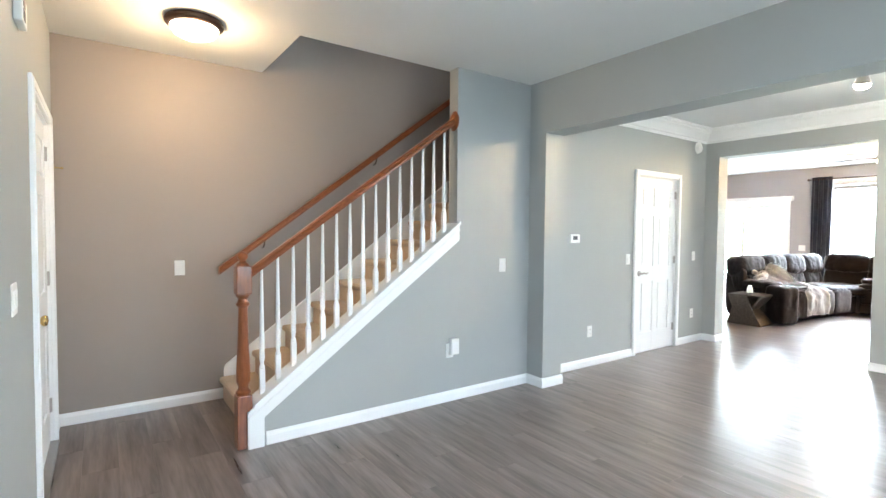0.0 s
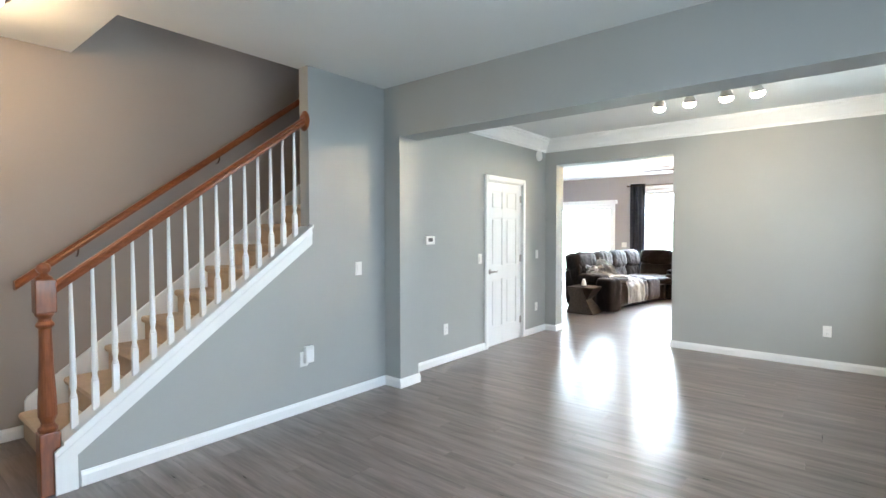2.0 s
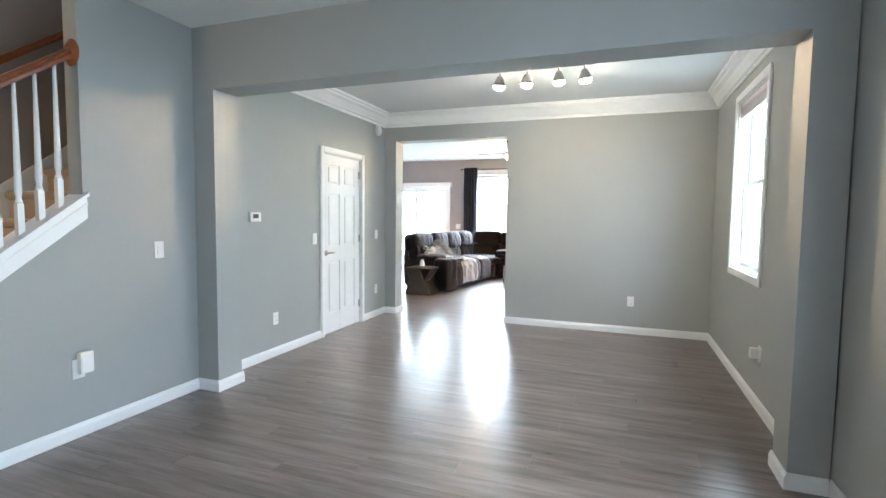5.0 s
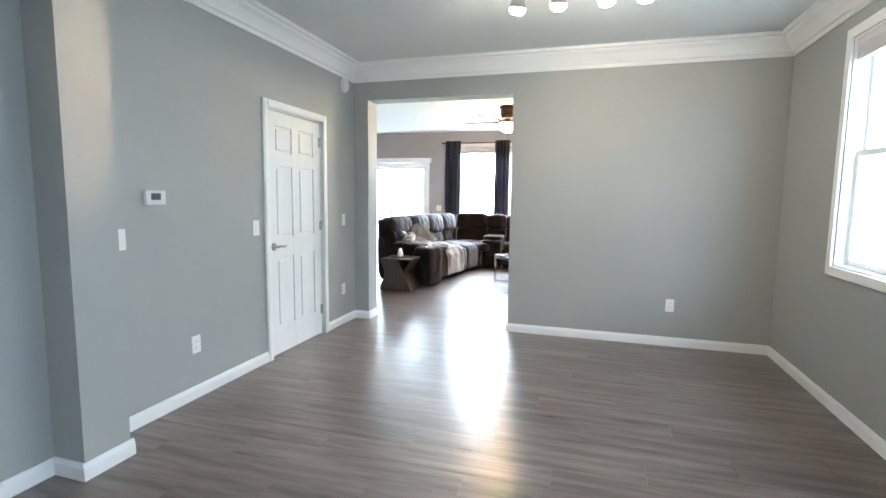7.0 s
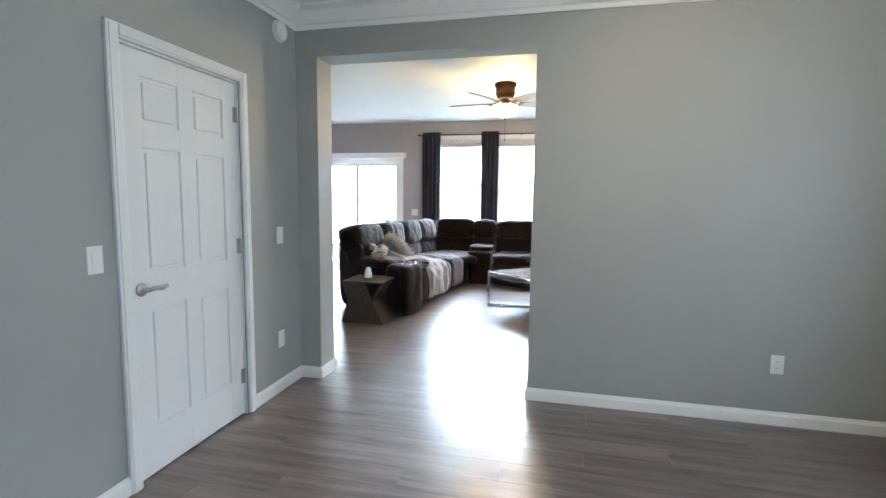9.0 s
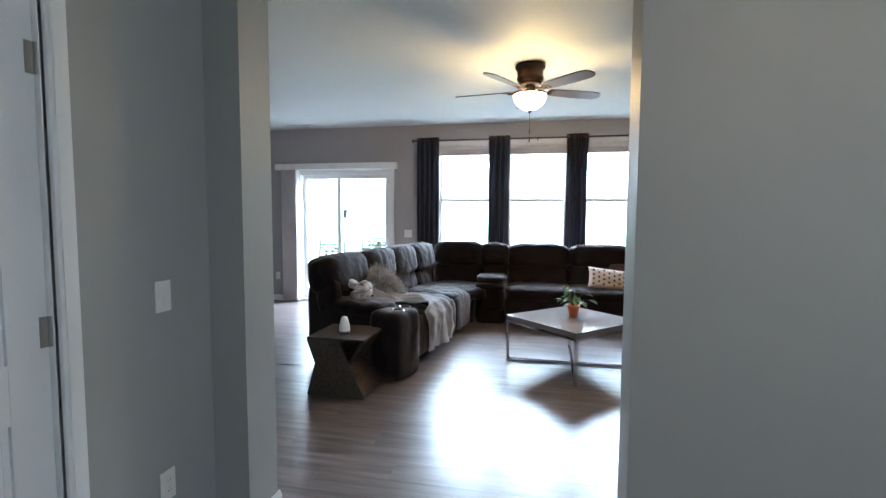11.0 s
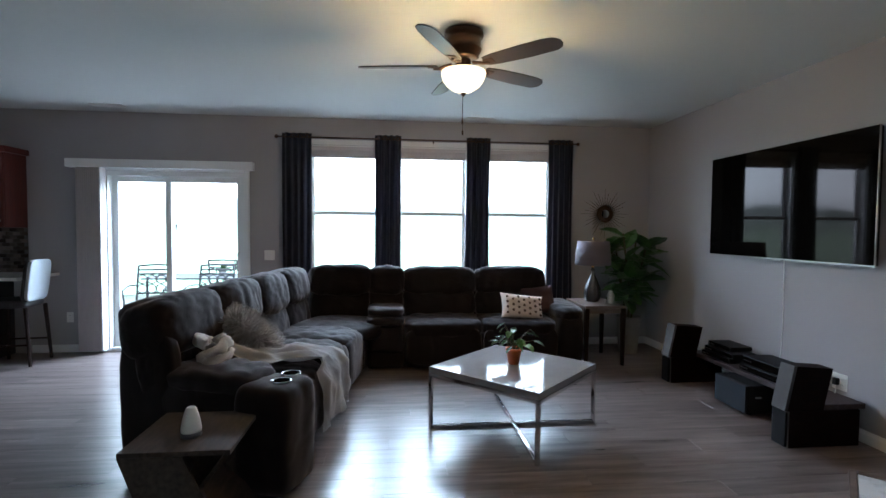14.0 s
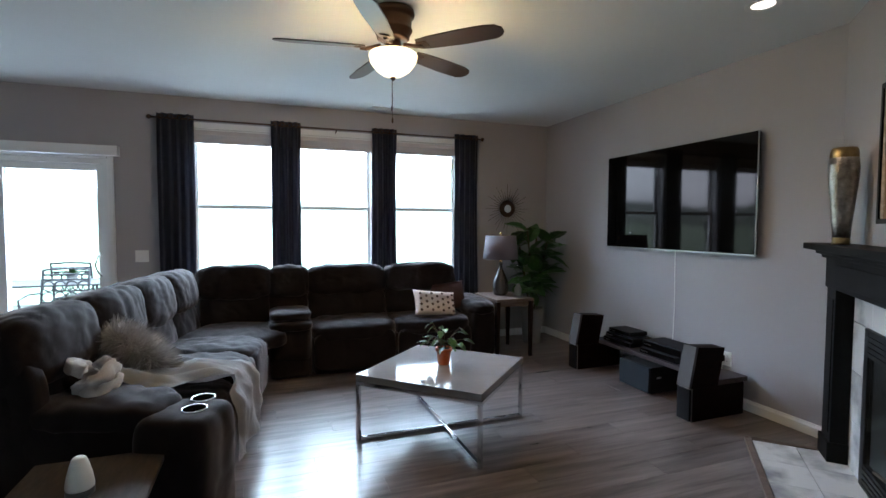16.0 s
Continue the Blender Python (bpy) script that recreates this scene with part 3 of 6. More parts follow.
# ---- windows ----
def window(name, label, m, w, z0, z1, trim=0.062, depth=0.157, header=True, blind=True, stool=False):
    """Double-hung window in the local frame: x along the wall, -y into the room, opening 0..w."""
    d = thing(name, label, "window", m, kind="structure")
    if header:
        for a, b in ((-trim, -0.001), (w + 0.001, w + trim)):
            part("side_casing", box(B(), a, -0.018, z0 - trim, b, 0, z1 + trim, 0.004), TRIM, d)
        part("head_casing", box(B(), 0, -0.018, z1 + 0.001, w, 0, z1 + trim, 0.004), TRIM, d)
        part("bottom_casing", box(B(), 0, -0.018, z0 - trim, w, 0, z0 - 0.001, 0.004), TRIM, d)
    bm = B()
    f = 0.012
    for q in ((0.001, 0.002, z0 + 0.001, f, depth, z1), (w - f, 0.002, z0 + 0.001, w - 0.001, depth, z1), (f, 0.002, z1 - f, w - f, depth, z1 - 0.001), (f, 0.002, z0 + 0.001, w - f, depth, z0 + f)):
        box(bm, *q)
    part("window_frame", bm, TRIM, d)
    zm = (z0 + z1) / 2
    s = 0.038
    for nm, a, b, y in (("upper_sash", zm - 0.02, z1 - f, 0.10), ("lower_sash", z0 + f, zm + 0.02, 0.065)):
        bm = B()
        box(bm, f, y, a, f + s, y + 0.03, b, 0.003)
        box(bm, w - f - s, y, a, w - f, y + 0.03, b, 0.003)
        box(bm, f + s, y, a, w - f - s, y + 0.03, a + s, 0.003)
        box(bm, f + s, y, b - s, w - f - s, y + 0.03, b, 0.003)
        sash = part(nm, bm, TRIM, d)
        pane = part("pane", box(B(), f + s - 0.004, y + 0.012, a + s - 0.004, w - f - s + 0.004, y + 0.016, b - s + 0.004), CLEAR, sash)
        pane.visible_shadow = False
    bm = B()
    rod(bm, (w / 2 - 0.03, 0.06, zm + 0.026), (w / 2 + 0.03, 0.06, zm + 0.026), 0.006)
    part("sash_lock", bm, PLASTIC, d)
    if blind:
        bm = B()
        box(bm, f + 0.004, 0.012, z1 - 0.06, w - f - 0.004, 0.05, z1 - f - 0.002, 0.004)
        n = 12
        for k in range(n):
            z = z1 - 0.064 - k * 0.0055
            box(bm, f + 0.008, 0.010, z - 0.0036, w - f - 0.008, 0.055, z)
        box(bm, f + 0.008, 0.014, z1 - 0.064 - n * 0.0055 - 0.014, w - f - 0.008, 0.052, z1 - 0.064 - n * 0.0055, 0.003)
        part("raised_blind", bm, BLIND, d, "raised white slat blind")
    return d


window("window_1", "white framed dining window with a raised blind", pose(6.20, 0.457, 0, 0, 0, 180), 0.96, 0.93, 2.39)
for n, (a, b) in enumerate(WIN):
    window("window_%d" % (n + 2), "white double-hung living room window with a raised blind", pose(12.49, b, 0, 0, 0, -90), b - a, 0.82, 2.41)

# ---- sliding door ----
SL = thing("door_3", "white framed sliding glass patio door, closed", "sliding door", pose(12.49, 6.97, 0, 0, 0, -90), kind="structure")
SW = 1.54
casing(SL, 0.0, SW, 2.06, 0.055)
bm = B()
for q in ((0.001, 0.0, 0.001, 0.04, 0.157, 2.058), (SW - 0.04, 0.0, 0.001, SW - 0.001, 0.157, 2.058), (0.04, 0.0, 2.01, SW - 0.04, 0.157, 2.058), (0.04, 0.0, 0.001, SW - 0.04, 0.157, 0.04)):
    box(bm, *q)
part("door_frame", bm, TRIM, SL)
for nm, a, b, y in (("fixed_leaf", 0.04, 0.71, 0.09), ("sliding_leaf", 0.64, SW - 0.04, 0.045)):
    bm = B()
    s = 0.065
    box(bm, a, y, 0.04, a + s, y + 0.035, 2.01, 0.004)
    box(bm, b - s, y, 0.04, b, y + 0.035, 2.01, 0.004)
    box(bm, a + s, y, 0.04, b - s, y + 0.035, 0.13, 0.004)
    box(bm, a + s, y, 1.945, b - s, y + 0.035, 2.01, 0.004)
    leaf = part(nm, bm, TRIM, SL)
    pane = part("pane", box(B(), a + s - 0.004, y + 0.014, 0.126, b - s + 0.004, y + 0.019, 1.949), CLEAR, leaf)
    pane.visible_shadow = False
    if nm == "sliding_leaf":
        bm = B()
        tube(bm, [(b - 0.045, y, 1.14), (b - 0.06, y - 0.035, 1.12), (b - 0.085, y - 0.05, 1.03), (b - 0.06, y - 0.035, 0.94), (b - 0.045, y, 0.92)], 0.008)
        part("pull_handle", bm, NICKEL, leaf, "curved metal pull", True)
VAL = thing("vertical_blind", "white vertical blind drawn open beside the patio door", "blind", pose(12.49, 7.31, 0, 0, 0, -90))
part("valance", box(B(), 0, -0.11, 2.085, 1.99, -0.004, 2.178, 0.004), TRIM, VAL)
for k in range(13):
    x = 0.11 + k * 0.021
    bm = B()
    box(bm, -0.043, -0.0012, 0.03, 0.043, 0.0012, 2.085)
    part("vane", bm, BLIND, VAL, m=pose(x, -0.055, 0, 0, 0, 78 + (k % 3) * 4))

# ---- staircase ----
SLOPE = 0.735
RISE, RUN = 0.187, 0.187 / SLOPE
X0 = 1.575
STAIR = thing("staircase", "carpeted staircase with oak handrail and white balusters", "staircase", kind="structure")
for k in range(14):
    x, z = X0 + k * RUN, (k + 1) * RISE
    bm = B()
    box(bm, x, 4.568, max(0, z - 0.4), x + RUN + 0.3, 5.515, z - 0.002)
    prism(bm, [(x - 0.022, z - 0.045), (x - 0.028, z - 0.022), (x - 0.020, z - 0.004), (x, z), (x + 0.06, z), (x + 0.06, z - 0.05), (x, z - 0.06)], "y", 4.57, 5.513)
    part("step", bm, CARPET, STAIR, "beige carpeted step")


def line(x):
    return 0.235 + SLOPE * (x - 1.515)


bm = B()
prism(bm, [(1.515, 0.001), (1.615, 0.001), (1.615, line(1.515) - 0.045), (3.168, line(3.168) - 0.13), (3.168, line(3.168)), (1.515, line(1.515))], "y", 4.425, 4.4435)
prism(bm, [(1.515, line(1.515) - 0.05), (3.168, line(3.168) - 0.05), (3.168, line(3.168) - 0.035), (1.515, line(1.515) - 0.035)], "y", 4.418, 4.4255)
part("stringer", bm, TRIM, STAIR, "white painted stringer board")
bm = B()
prism(bm, [(1.552, line(1.552) + 0.0005), (3.172, line(3.172) + 0.0005), (3.172, line(3.172) + 0.022), (1.552, line(1.552) + 0.022)], "y", 4.41, 4.575)
part("stringer_cap", bm, TRIM, STAIR, "white painted cap")
bm = B()
prism(bm, [(1.552, 0.001), (1.599, 0.001), (1.599, line(1.552) - 0.002), (1.552, line(1.552) - 0.002)], "y", 4.4446, 4.565)
part("stringer_end", bm, TRIM, STAIR)
bm = B()
sk = lambda x: 0.27 + SLOPE * (x - 1.585)
prism(bm, [(1.585, 0.001), (1.70, 0.001), (5.0, sk(5.0) - 0.30), (5.0, sk(5.0)), (1.60, sk(1.60)), (1.585, sk(1.585) - 0.02)], "y", 5.515, 5.5395)
part("wall_stringer", bm, TRIM, STAIR, "white skirt board")
# turned newel
NEWEL = part("newel_post", B(), OAKV, STAIR)
bm = B()
box(bm, -0.046, -0.046, 0.0, 0.046, 0.046, 0.34, 0.006)
lathe(bm, [(0.040, 0.34), (0.046, 0.352), (0.046, 0.362), (0.034, 0.375), (0.030, 0.39), (0.043, 0.43), (0.042, 0.50), (0.033, 0.70), (0.029, 0.88), (0.029, 0.90), (0.042, 0.915), (0.042, 0.925), (0.031, 0.94), (0.029, 0.955), (0.044, 0.975), (0.044, 0.985)], 20)
box(bm, -0.046, -0.046, 0.985, 0.046, 0.046, 1.165, 0.006)
lathe(bm, [(0.042, 1.165), (0.036, 1.178), (0.022, 1.188), (0.019, 1.197), (0.030, 1.208), (0.034, 1.225), (0.028, 1.243), (0.012, 1.254), (0.001, 1.256)], 20)
bm.to_mesh(NEWEL.data)
bm.free()
NEWEL.matrix_basis = pose(1.503, 4.495, 0.0)
NEWEL["label"] = "turned oak newel post"


def handrail(x0, z0, x1, z1, y):
    prof = [(-0.030, -0.030), (0.030, -0.030), (0.033, -0.008), (0.026, 0.006), (0.030, 0.018), (0.018, 0.031), (-0.018, 0.031), (-0.030, 0.018), (-0.026, 0.006), (-0.033, -0.008)]
    bm = B()
    rings = [[bm.verts.new((x, y + u, z + v)) for u, v in prof] for x, z in ((x0, z0), (x1, z1))]
    n = len(prof)
    for k in range(n):
        bm.faces.new((rings[0][k], rings[0][(k + 1) % n], rings[1][(k + 1) % n], rings[1][k]))
    bm.faces.new(rings[0])
    bm.faces.new(rings[1][::-1])
    bmesh.ops.recalc_face_normals(bm, faces=bm.faces)
    return bm


rail = lambda x: 1.095 + SLOPE * (x - 1.515)
part("handrail", handrail(1.515, rail(1.515), 3.145, rail(3.145), 4.49), OAK, STAIR, "red oak handrail")
bm = B()
lathe(bm, [(0.062, 0), (0.064, 0.008), (0.054, 0.014), (0.046, 0.020), (0.040, 0.024)], 24, pose(3.157, 4.49, rail(3.145), 0, -90), sx=1.25)
part("rosette", bm, OAKV, STAIR, "oval oak rosette")
for k in range(15):
    x = 1.618 + k * 0.1026
    zb, zt = line(x) + 0.012, rail(x) - 0.026
    h = zt - zb
    bm = B()
    box(bm, -0.0165, -0.0165, 0, 0.0165, 0.0165, 0.17, 0.002)
    lathe(bm, [(0.015, 0.17), (0.019, 0.178), (0.014, 0.19), (0.012, 0.205), (0.0175, 0.235), (0.0165, 0.27), (0.0115, 0.62), (0.0085, h)], 12)
    part("baluster", bm, TRIM, STAIR, "white turned baluster", m=pose(x, 4.49, zb))
wr = lambda x: 1.075 + 0.752 * (x - 1.56)
WR = thing("wall_handrail", "red oak handrail on brackets along the stairwell wall", "handrail")
part("rail", handrail(1.54, wr(1.54), 4.6, wr(4.6), 5.468), OAK, WR)
for x in (1.9, 2.95, 4.0):
    bm = B()
    tube(bm, [(x, 5.538, wr(x) - 0.09), (x, 5.50, wr(x) - 0.085), (x, 5.475, wr(x) - 0.06), (x, 5.468, wr(x) - 0.03)], 0.006)
    part("bracket", bm, BRONZE, WR, "dark metal bracket", True)


# ---- small wall fittings ----
def wall_plate(name, label, category, m, w=0.072, h=0.117, kind="switch", gangs=1, group=""):
    d = thing(name, label, category, m, group)
    w = w + 0.046 * (gangs - 1)
    part("cover_plate", box(B(), -w / 2, -0.006, -h / 2, w / 2, -0.0005, h / 2, 0.002), PLASTIC, d)
    for g in range(gangs):
        x = (g - (gangs - 1) / 2) * 0.046
        if kind == "switch":
            part("rocker", box(B(), x - 0.016, -0.010, -0.033, x + 0.016, -0.0055, 0.033, 0.002), PLASTIC, d)
        elif kind == "outlet":
            for s in (-1, 1):
                bm = B()
                lathe(bm, [(0.017, 0), (0.017, 0.002), (0.015, 0.003)], 16, pose(x, -0.006, s * 0.02, 90))
                sock = part("socket", bm, PLASTIC, d)
                for q in (-0.006, 0.006):
                    part("slot", box(B(), x + q - 0.001, -0.0098, s * 0.02 - 0.004, x + q + 0.001, -0.0088, s * 0.02 + 0.005), GREYP, sock)
    return d


def onS(x, y, z):
    return pose(x, y, z)


def onN(x, y, z):
    return pose(x, y, z, 0, 0, 180)


def onE(x, y, z):
    return pose(x, y, z, 0, 0, -90)


def onW(x, y, z):
    return pose(x, y, z, 0, 0, 90)


SW_L = "white rocker light switch on the grey wall"
OUT_L = "white duplex outlet low on the grey wall"
wall_plate("light_switch", SW_L, "light switch", onS(3.655, 4.445, 1.10), group="switches")
wall_plate("light_switch", SW_L, "light switch", onS(1.272, 5.54, 1.09), group="switches")
wall_plate("light_switch", SW_L, "light switch", onS(4.408, 4.482, 1.10), group="switches")
wall_plate("light_switch", SW_L, "light switch", onS(5.552, 4.482, 1.10), group="switches")
wall_plate("light_switch", SW_L, "light switch", onS(6.94, 4.482, 1.105), group="switches")
wall_plate("light_switch", "white double light switch beside the patio door", "light switch", onE(12.49, 5.157, 1.11), gangs=2, group="switches")
wall_plate("light_switch", "white double light switch beside the entry door", "light switch", onW(FX, 3.62, 1.13), gangs=2, group="switches")
wall_plate("outlet", OUT_L, "outlet", onS(4.913, 4.482, 0.365), kind="outlet", group="outlets")
wall_plate("outlet", OUT_L, "outlet", onS(6.93, 4.482, 0.375), kind="outlet", group="outlets")
wall_plate("outlet", OUT_L, "outlet", onE(7.20, 1.278, 0.385), kind="outlet", group="outlets")
wall_plate("outlet", OUT_L, "outlet", onE(12.49, 7.35, 0.40), kind="outlet", group="outlets")
wall_plate("outlet", OUT_L, "outlet", onN(5.11, 0.457, 0.40), kind="outlet", group="outlets")
wall_plate("outlet", OUT_L, "outlet", onS(3.09, 4.445, 0.42), kind="outlet", group="outlets")
wall_plate("outlet", "white double outlet behind the speakers", "outlet", onN(9.78, 0.508, 0.36), kind="outlet", gangs=2, group="outlets")


def plug_in(name, label, m, w, h, d):
    t = thing(name, label, "plug-in device", m)
    part("body", box(B(), -w / 2, -d, -h / 2, w / 2, -0.0105, h / 2, 0.006), PLASTIC, t)
    part("front_panel", box(B(), -w / 2 + 0.008, -d - 0.003, -h / 2 + 0.012, w / 2 - 0.008, -d + 0.001, h / 2 - 0.03, 0.001), TRIM, t)


plug_in("plug_in_light", "white plug-in night light in an outlet", onS(3.118, 4.445, 0.455), 0.078, 0.13, 0.045)
plug_in("air_freshener", "small white plug-in air freshener in an outlet", onN(5.13, 0.457, 0.405), 0.05, 0.075, 0.06)
plug_in("power_adapter", "white power adapter plugged in behind speakers", onN(9.83, 0.508, 0.365), 0.045, 0.06, 0.05)

TH = thing("thermostat", "white wall thermostat with a small grey display", "thermostat", onS(4.638, 4.482, 1.33))
part("body", box(B(), -0.068, -0.027, -0.043, 0.068, -0.0005, 0.043, 0.007), PLASTIC, TH)
part("display", box(B(), -0.036, -0.0285, -0.012, 0.03, -0.0265, 0.026), GREYP, TH, "grey display")
for k in range(3):
    part("button", box(B(), -0.045 + k * 0.035, -0.0295, -0.034, -0.022 + k * 0.035, -0.0265, -0.022, 0.001), PLASTIC, TH)
KP = thing("alarm_keypad", "white alarm keypad with grey keys above the door", "keypad", onW(FX, 3.86, 2.26))
part("body", box(B(), -0.07, -0.03, -0.055, 0.07, -0.0005, 0.055, 0.006), PLASTIC, KP)
part("display", box(B(), -0.055, -0.0315, 0.012, 0.01, -0.0295, 0.042), GREYP, KP, "grey display")
for i in range(3):
    for j in range(4):
        part("key", box(B(), -0.055 + j * 0.017, -0.032, -0.04 + i * 0.015, -0.043 + j * 0.017, -0.0295, -0.03 + i * 0.015), GREYP, KP)
SD = thing("smoke_detector", "round white smoke detector high on the wall", "smoke detector", pose(6.985, 4.482, 2.475, 90))
part("base", lathe(B(), [(0.07, 0.0005), (0.07, 0.012), (0.066, 0.014)], 28), PLASTIC, SD)
part("cover", lathe(B(), [(0.064, 0.0145), (0.06, 0.03), (0.045, 0.038), (0.02, 0.041), (0.001, 0.041)], 28), PLASTIC, SD, smooth=True)
DS = thing("door_stop", "small brass spring door stop on the wall", "door stop", pose(FX, 5.47, 1.80, 0, 90))
part("stop_pin", lathe(B(), [(0.012, 0.0005), (0.012, 0.004), (0.004, 0.006), (0.004, 0.05), (0.008, 0.052), (0.008, 0.062), (0.001, 0.064)], 12), BRASS, DS)

# ---- lamps of the ceiling ----
EL = thing("ceiling_light", "flush ceiling light with a bronze rim and lit frosted bowl", "ceiling light", pose(1.28, 4.75, CEIL))
part("rim", lathe(B(), [(0.06, -0.0005), (0.165, -0.0005), (0.172, -0.012), (0.170, -0.03), (0.150, -0.045), (0.140, -0.045)], 36), BRONZE, EL, "oiled bronze rim", True)
bowl = part("bowl", lathe(B(), [(0.140, -0.046), (0.138, -0.06), (0.120, -0.085), (0.085, -0.103), (0.04, -0.112), (0.001, -0.114)], 36), ENTRYBOWL, EL, "lit frosted glass bowl", True)
bowl.visible_shadow = False
TL = thing("track_light", "nickel bar ceiling light with four lit spot heads", "ceiling light", pose(5.64, 2.13, CEIL))
part("canopy", lathe(B(), [(0.001, -0.0005), (0.065, -0.0005), (0.065, -0.018), (0.03, -0.026)], 24), NICKEL, TL)
part("bar", box(B(), -0.012, -0.45, -0.036, 0.012, 0.45, -0.020, 0.003), NICKEL, TL)
for y, a in ((0.38, 25), (0.13, 10), (-0.15, -10), (-0.37, -22)):
    head = part("spot_head", lathe(B(), [(0.014, 0.0), (0.020, -0.005), (0.036, -0.045), (0.040, -0.062), (0.037, -0.062), (0.030, -0.045)], 18, hollow=True), NICKEL, TL, m=pose(0, y, -0.068, a * 0.3, -10) @ Matrix.Scale(1.4, 4))
    part("stem", rod(B(), (0, y, -0.07), (0, y, -0.034), 0.006, seg=10), NICKEL, TL)
    lens = part("bulb", lathe(B(), [(0.001, -0.047), (0.031, -0.048), (0.038, -0.062), (0.034, -0.076), (0.022, -0.086), (0.001, -0.090)], 18), BULB, head, "lit bulb", True)
    lens.visible_shadow = False
for y, aim in ((2.51, (2.95, 4.44, 1.6)), (2.26, (5.2, 2.3, 0.0)), (1.98, (7.2, 1.6, 1.6)), (1.76, (3.3, 0.4, 1.6))):
    spot = lamp("spot_head_light", "SPOT", look((5.63, y, 2.53), aim), 62 if aim[0] < 4 else 11, TRACKC, soft=0.025)
    if aim[0] < 4:
        spot.data.spot_size, spot.data.spot_blend = radians(40), 0.4
RL = thing("recessed_light", "recessed ceiling light with white trim, lit", "recessed light", pose(8.99, 1.26, CEIL))
part("trim_ring", lathe(B(), [(0.062, 0.0), (0.095, 0.0), (0.093, -0.006), (0.064, -0.004)], 30, hollow=True), PLASTIC, RL)
cl = part("lens", lathe(B(), [(0.001, -0.001), (0.062, -0.001), (0.05, -0.0035), (0.001, -0.0035)], 30), CANLIGHT, RL)
cl.visible_shadow = False


def ceiling_vent(x, y):
    d = thing("ceiling_vent", "white slotted ceiling vent near the windows", "vent", pose(x, y, CEIL), "ceiling vents")
    bm = B()
    for q in ((-0.06, -0.16, 0.06, -0.14), (-0.06, 0.14, 0.06, 0.16), (-0.06, -0.14, -0.045, 0.14), (0.045, -0.14, 0.06, 0.14)):
        box(bm, q[0], q[1], -0.008, q[2], q[3], 0.002)
    part("frame", bm, PLASTIC, d)
    part("backing", box(B(), -0.045, -0.14, -0.001, 0.045, 0.14, 0.002), BLACKP, d)
    for k in range(6):
        part("slat", box(B(), -0.041 + k * 0.015, -0.139, -0.007, -0.034 + k * 0.015, 0.139, -0.0015), PLASTIC, d)


ceiling_vent(12.28, 2.72)
ceiling_vent(12.2, 6.75)

# ---- ceiling fan ----
FAN = thing("ceiling_fan", "bronze ceiling fan with five dark blades and a lit bowl", "ceiling fan", pose(9.83, 3.26, CEIL))
part("motor_housing", lathe(B(), [(0.05, -0.0005), (0.125, -0.0005), (0.130, -0.02), (0.128, -0.035), (0.115, -0.042), (0.112, -0.05), (0.110, -0.105), (0.116, -0.112), (0.116, -0.122), (0.100, -0.15), (0.094, -0.158), (0.098, -0.166), (0.085, -0.175), (0.05, -0.1755)], 36), BRONZE, FAN, smooth=True)
part("switch_cup", lathe(B(), [(0.04, -0.176), (0.048, -0.185), (0.050, -0.22), (0.046, -0.235), (0.040, -0.248), (0.03, -0.256)], 30), BRONZE, FAN, smooth=True)
bowl = part("bowl", lathe(B(), [(0.143, -0.257), (0.147, -0.268), (0.136, -0.31), (0.105, -0.352), (0.058, -0.383), (0.02, -0.392), (0.001, -0.393)], 36), BOWL, FAN, "lit frosted glass bowl", True)
bowl.visible_shadow = False
part("finial", lathe(B(), [(0.018, -0.394), (0.016, -0.405), (0.007, -0.412), (0.001, -0.418)], 16), BRONZE, FAN, smooth=True)
for k in range(5):
    a = 9.5 + 72 * k
    q = pose(0, 0, -0.222, 0, 0, a)
    bm = B()
    outline = [(0.17, -0.045), (0.25, -0.058), (0.45, -0.068), (0.60, -0.067), (0.66, -0.055), (0.69, -0.025), (0.695, 0.01), (0.68, 0.04), (0.64, 0.060), (0.45, 0.066), (0.25, 0.056), (0.17, 0.045)]
    prism(bm, outline, "z", -0.004, 0.004)
    blade = part("blade", bm, BLADE, FAN, m=q @ pose(0, 0, 0, -13))
    bm = B()
    tube(bm, [(0.075, 0, 0.012), (0.12, 0, 0.0), (0.16, 0.0, -0.012), (0.20, 0, -0.010)], 0.012, 10)
    box(bm, 0.165, -0.03, -0.010, 0.235, 0.03, -0.0045, 0.003)
    part("blade_iron", bm, BRONZE, blade)
bm = B()
for x, n in ((0.0, 0.235), (0.012, 0.16)):
    tube(bm, [(0.02 + x, 0, -0.395), (0.02 + x, 0, -0.395 - n)], 0.0014, 6)
    lathe(bm, [(0.001, 0), (0.006, -0.008), (0.006, -0.03), (0.001, -0.036)], 10, pose(0.02 + x, 0, -0.395 - n))
part("pull_chain", bm, BRONZE, FAN)

# ---- sofa ----
def solid(c, s, power=7.0, res=8, wrinkle=0.0, m=None, seed=0.0, freq=6.0):
    return puff(B(), c, s, power, res, wrinkle, freq, m, seed)


SOFA = thing("sectional_sofa", "dark brown microfibre reclining sectional sofa with cup holders", "sofa")
# left wing, built along its own x axis: x from the arm to the corner, +y to the back
LW = pose(9.26, 4.36, 0, 0, 0, -9)
ARM = LW @ pose(-0.06, 0, 0, 0, 0, -12)
part("base", solid((1.10, 0.46, 0.20), (0.93, 0.39, 0.19), 12, 8, 0.006, LW), SUEDE, SOFA, smooth=True)
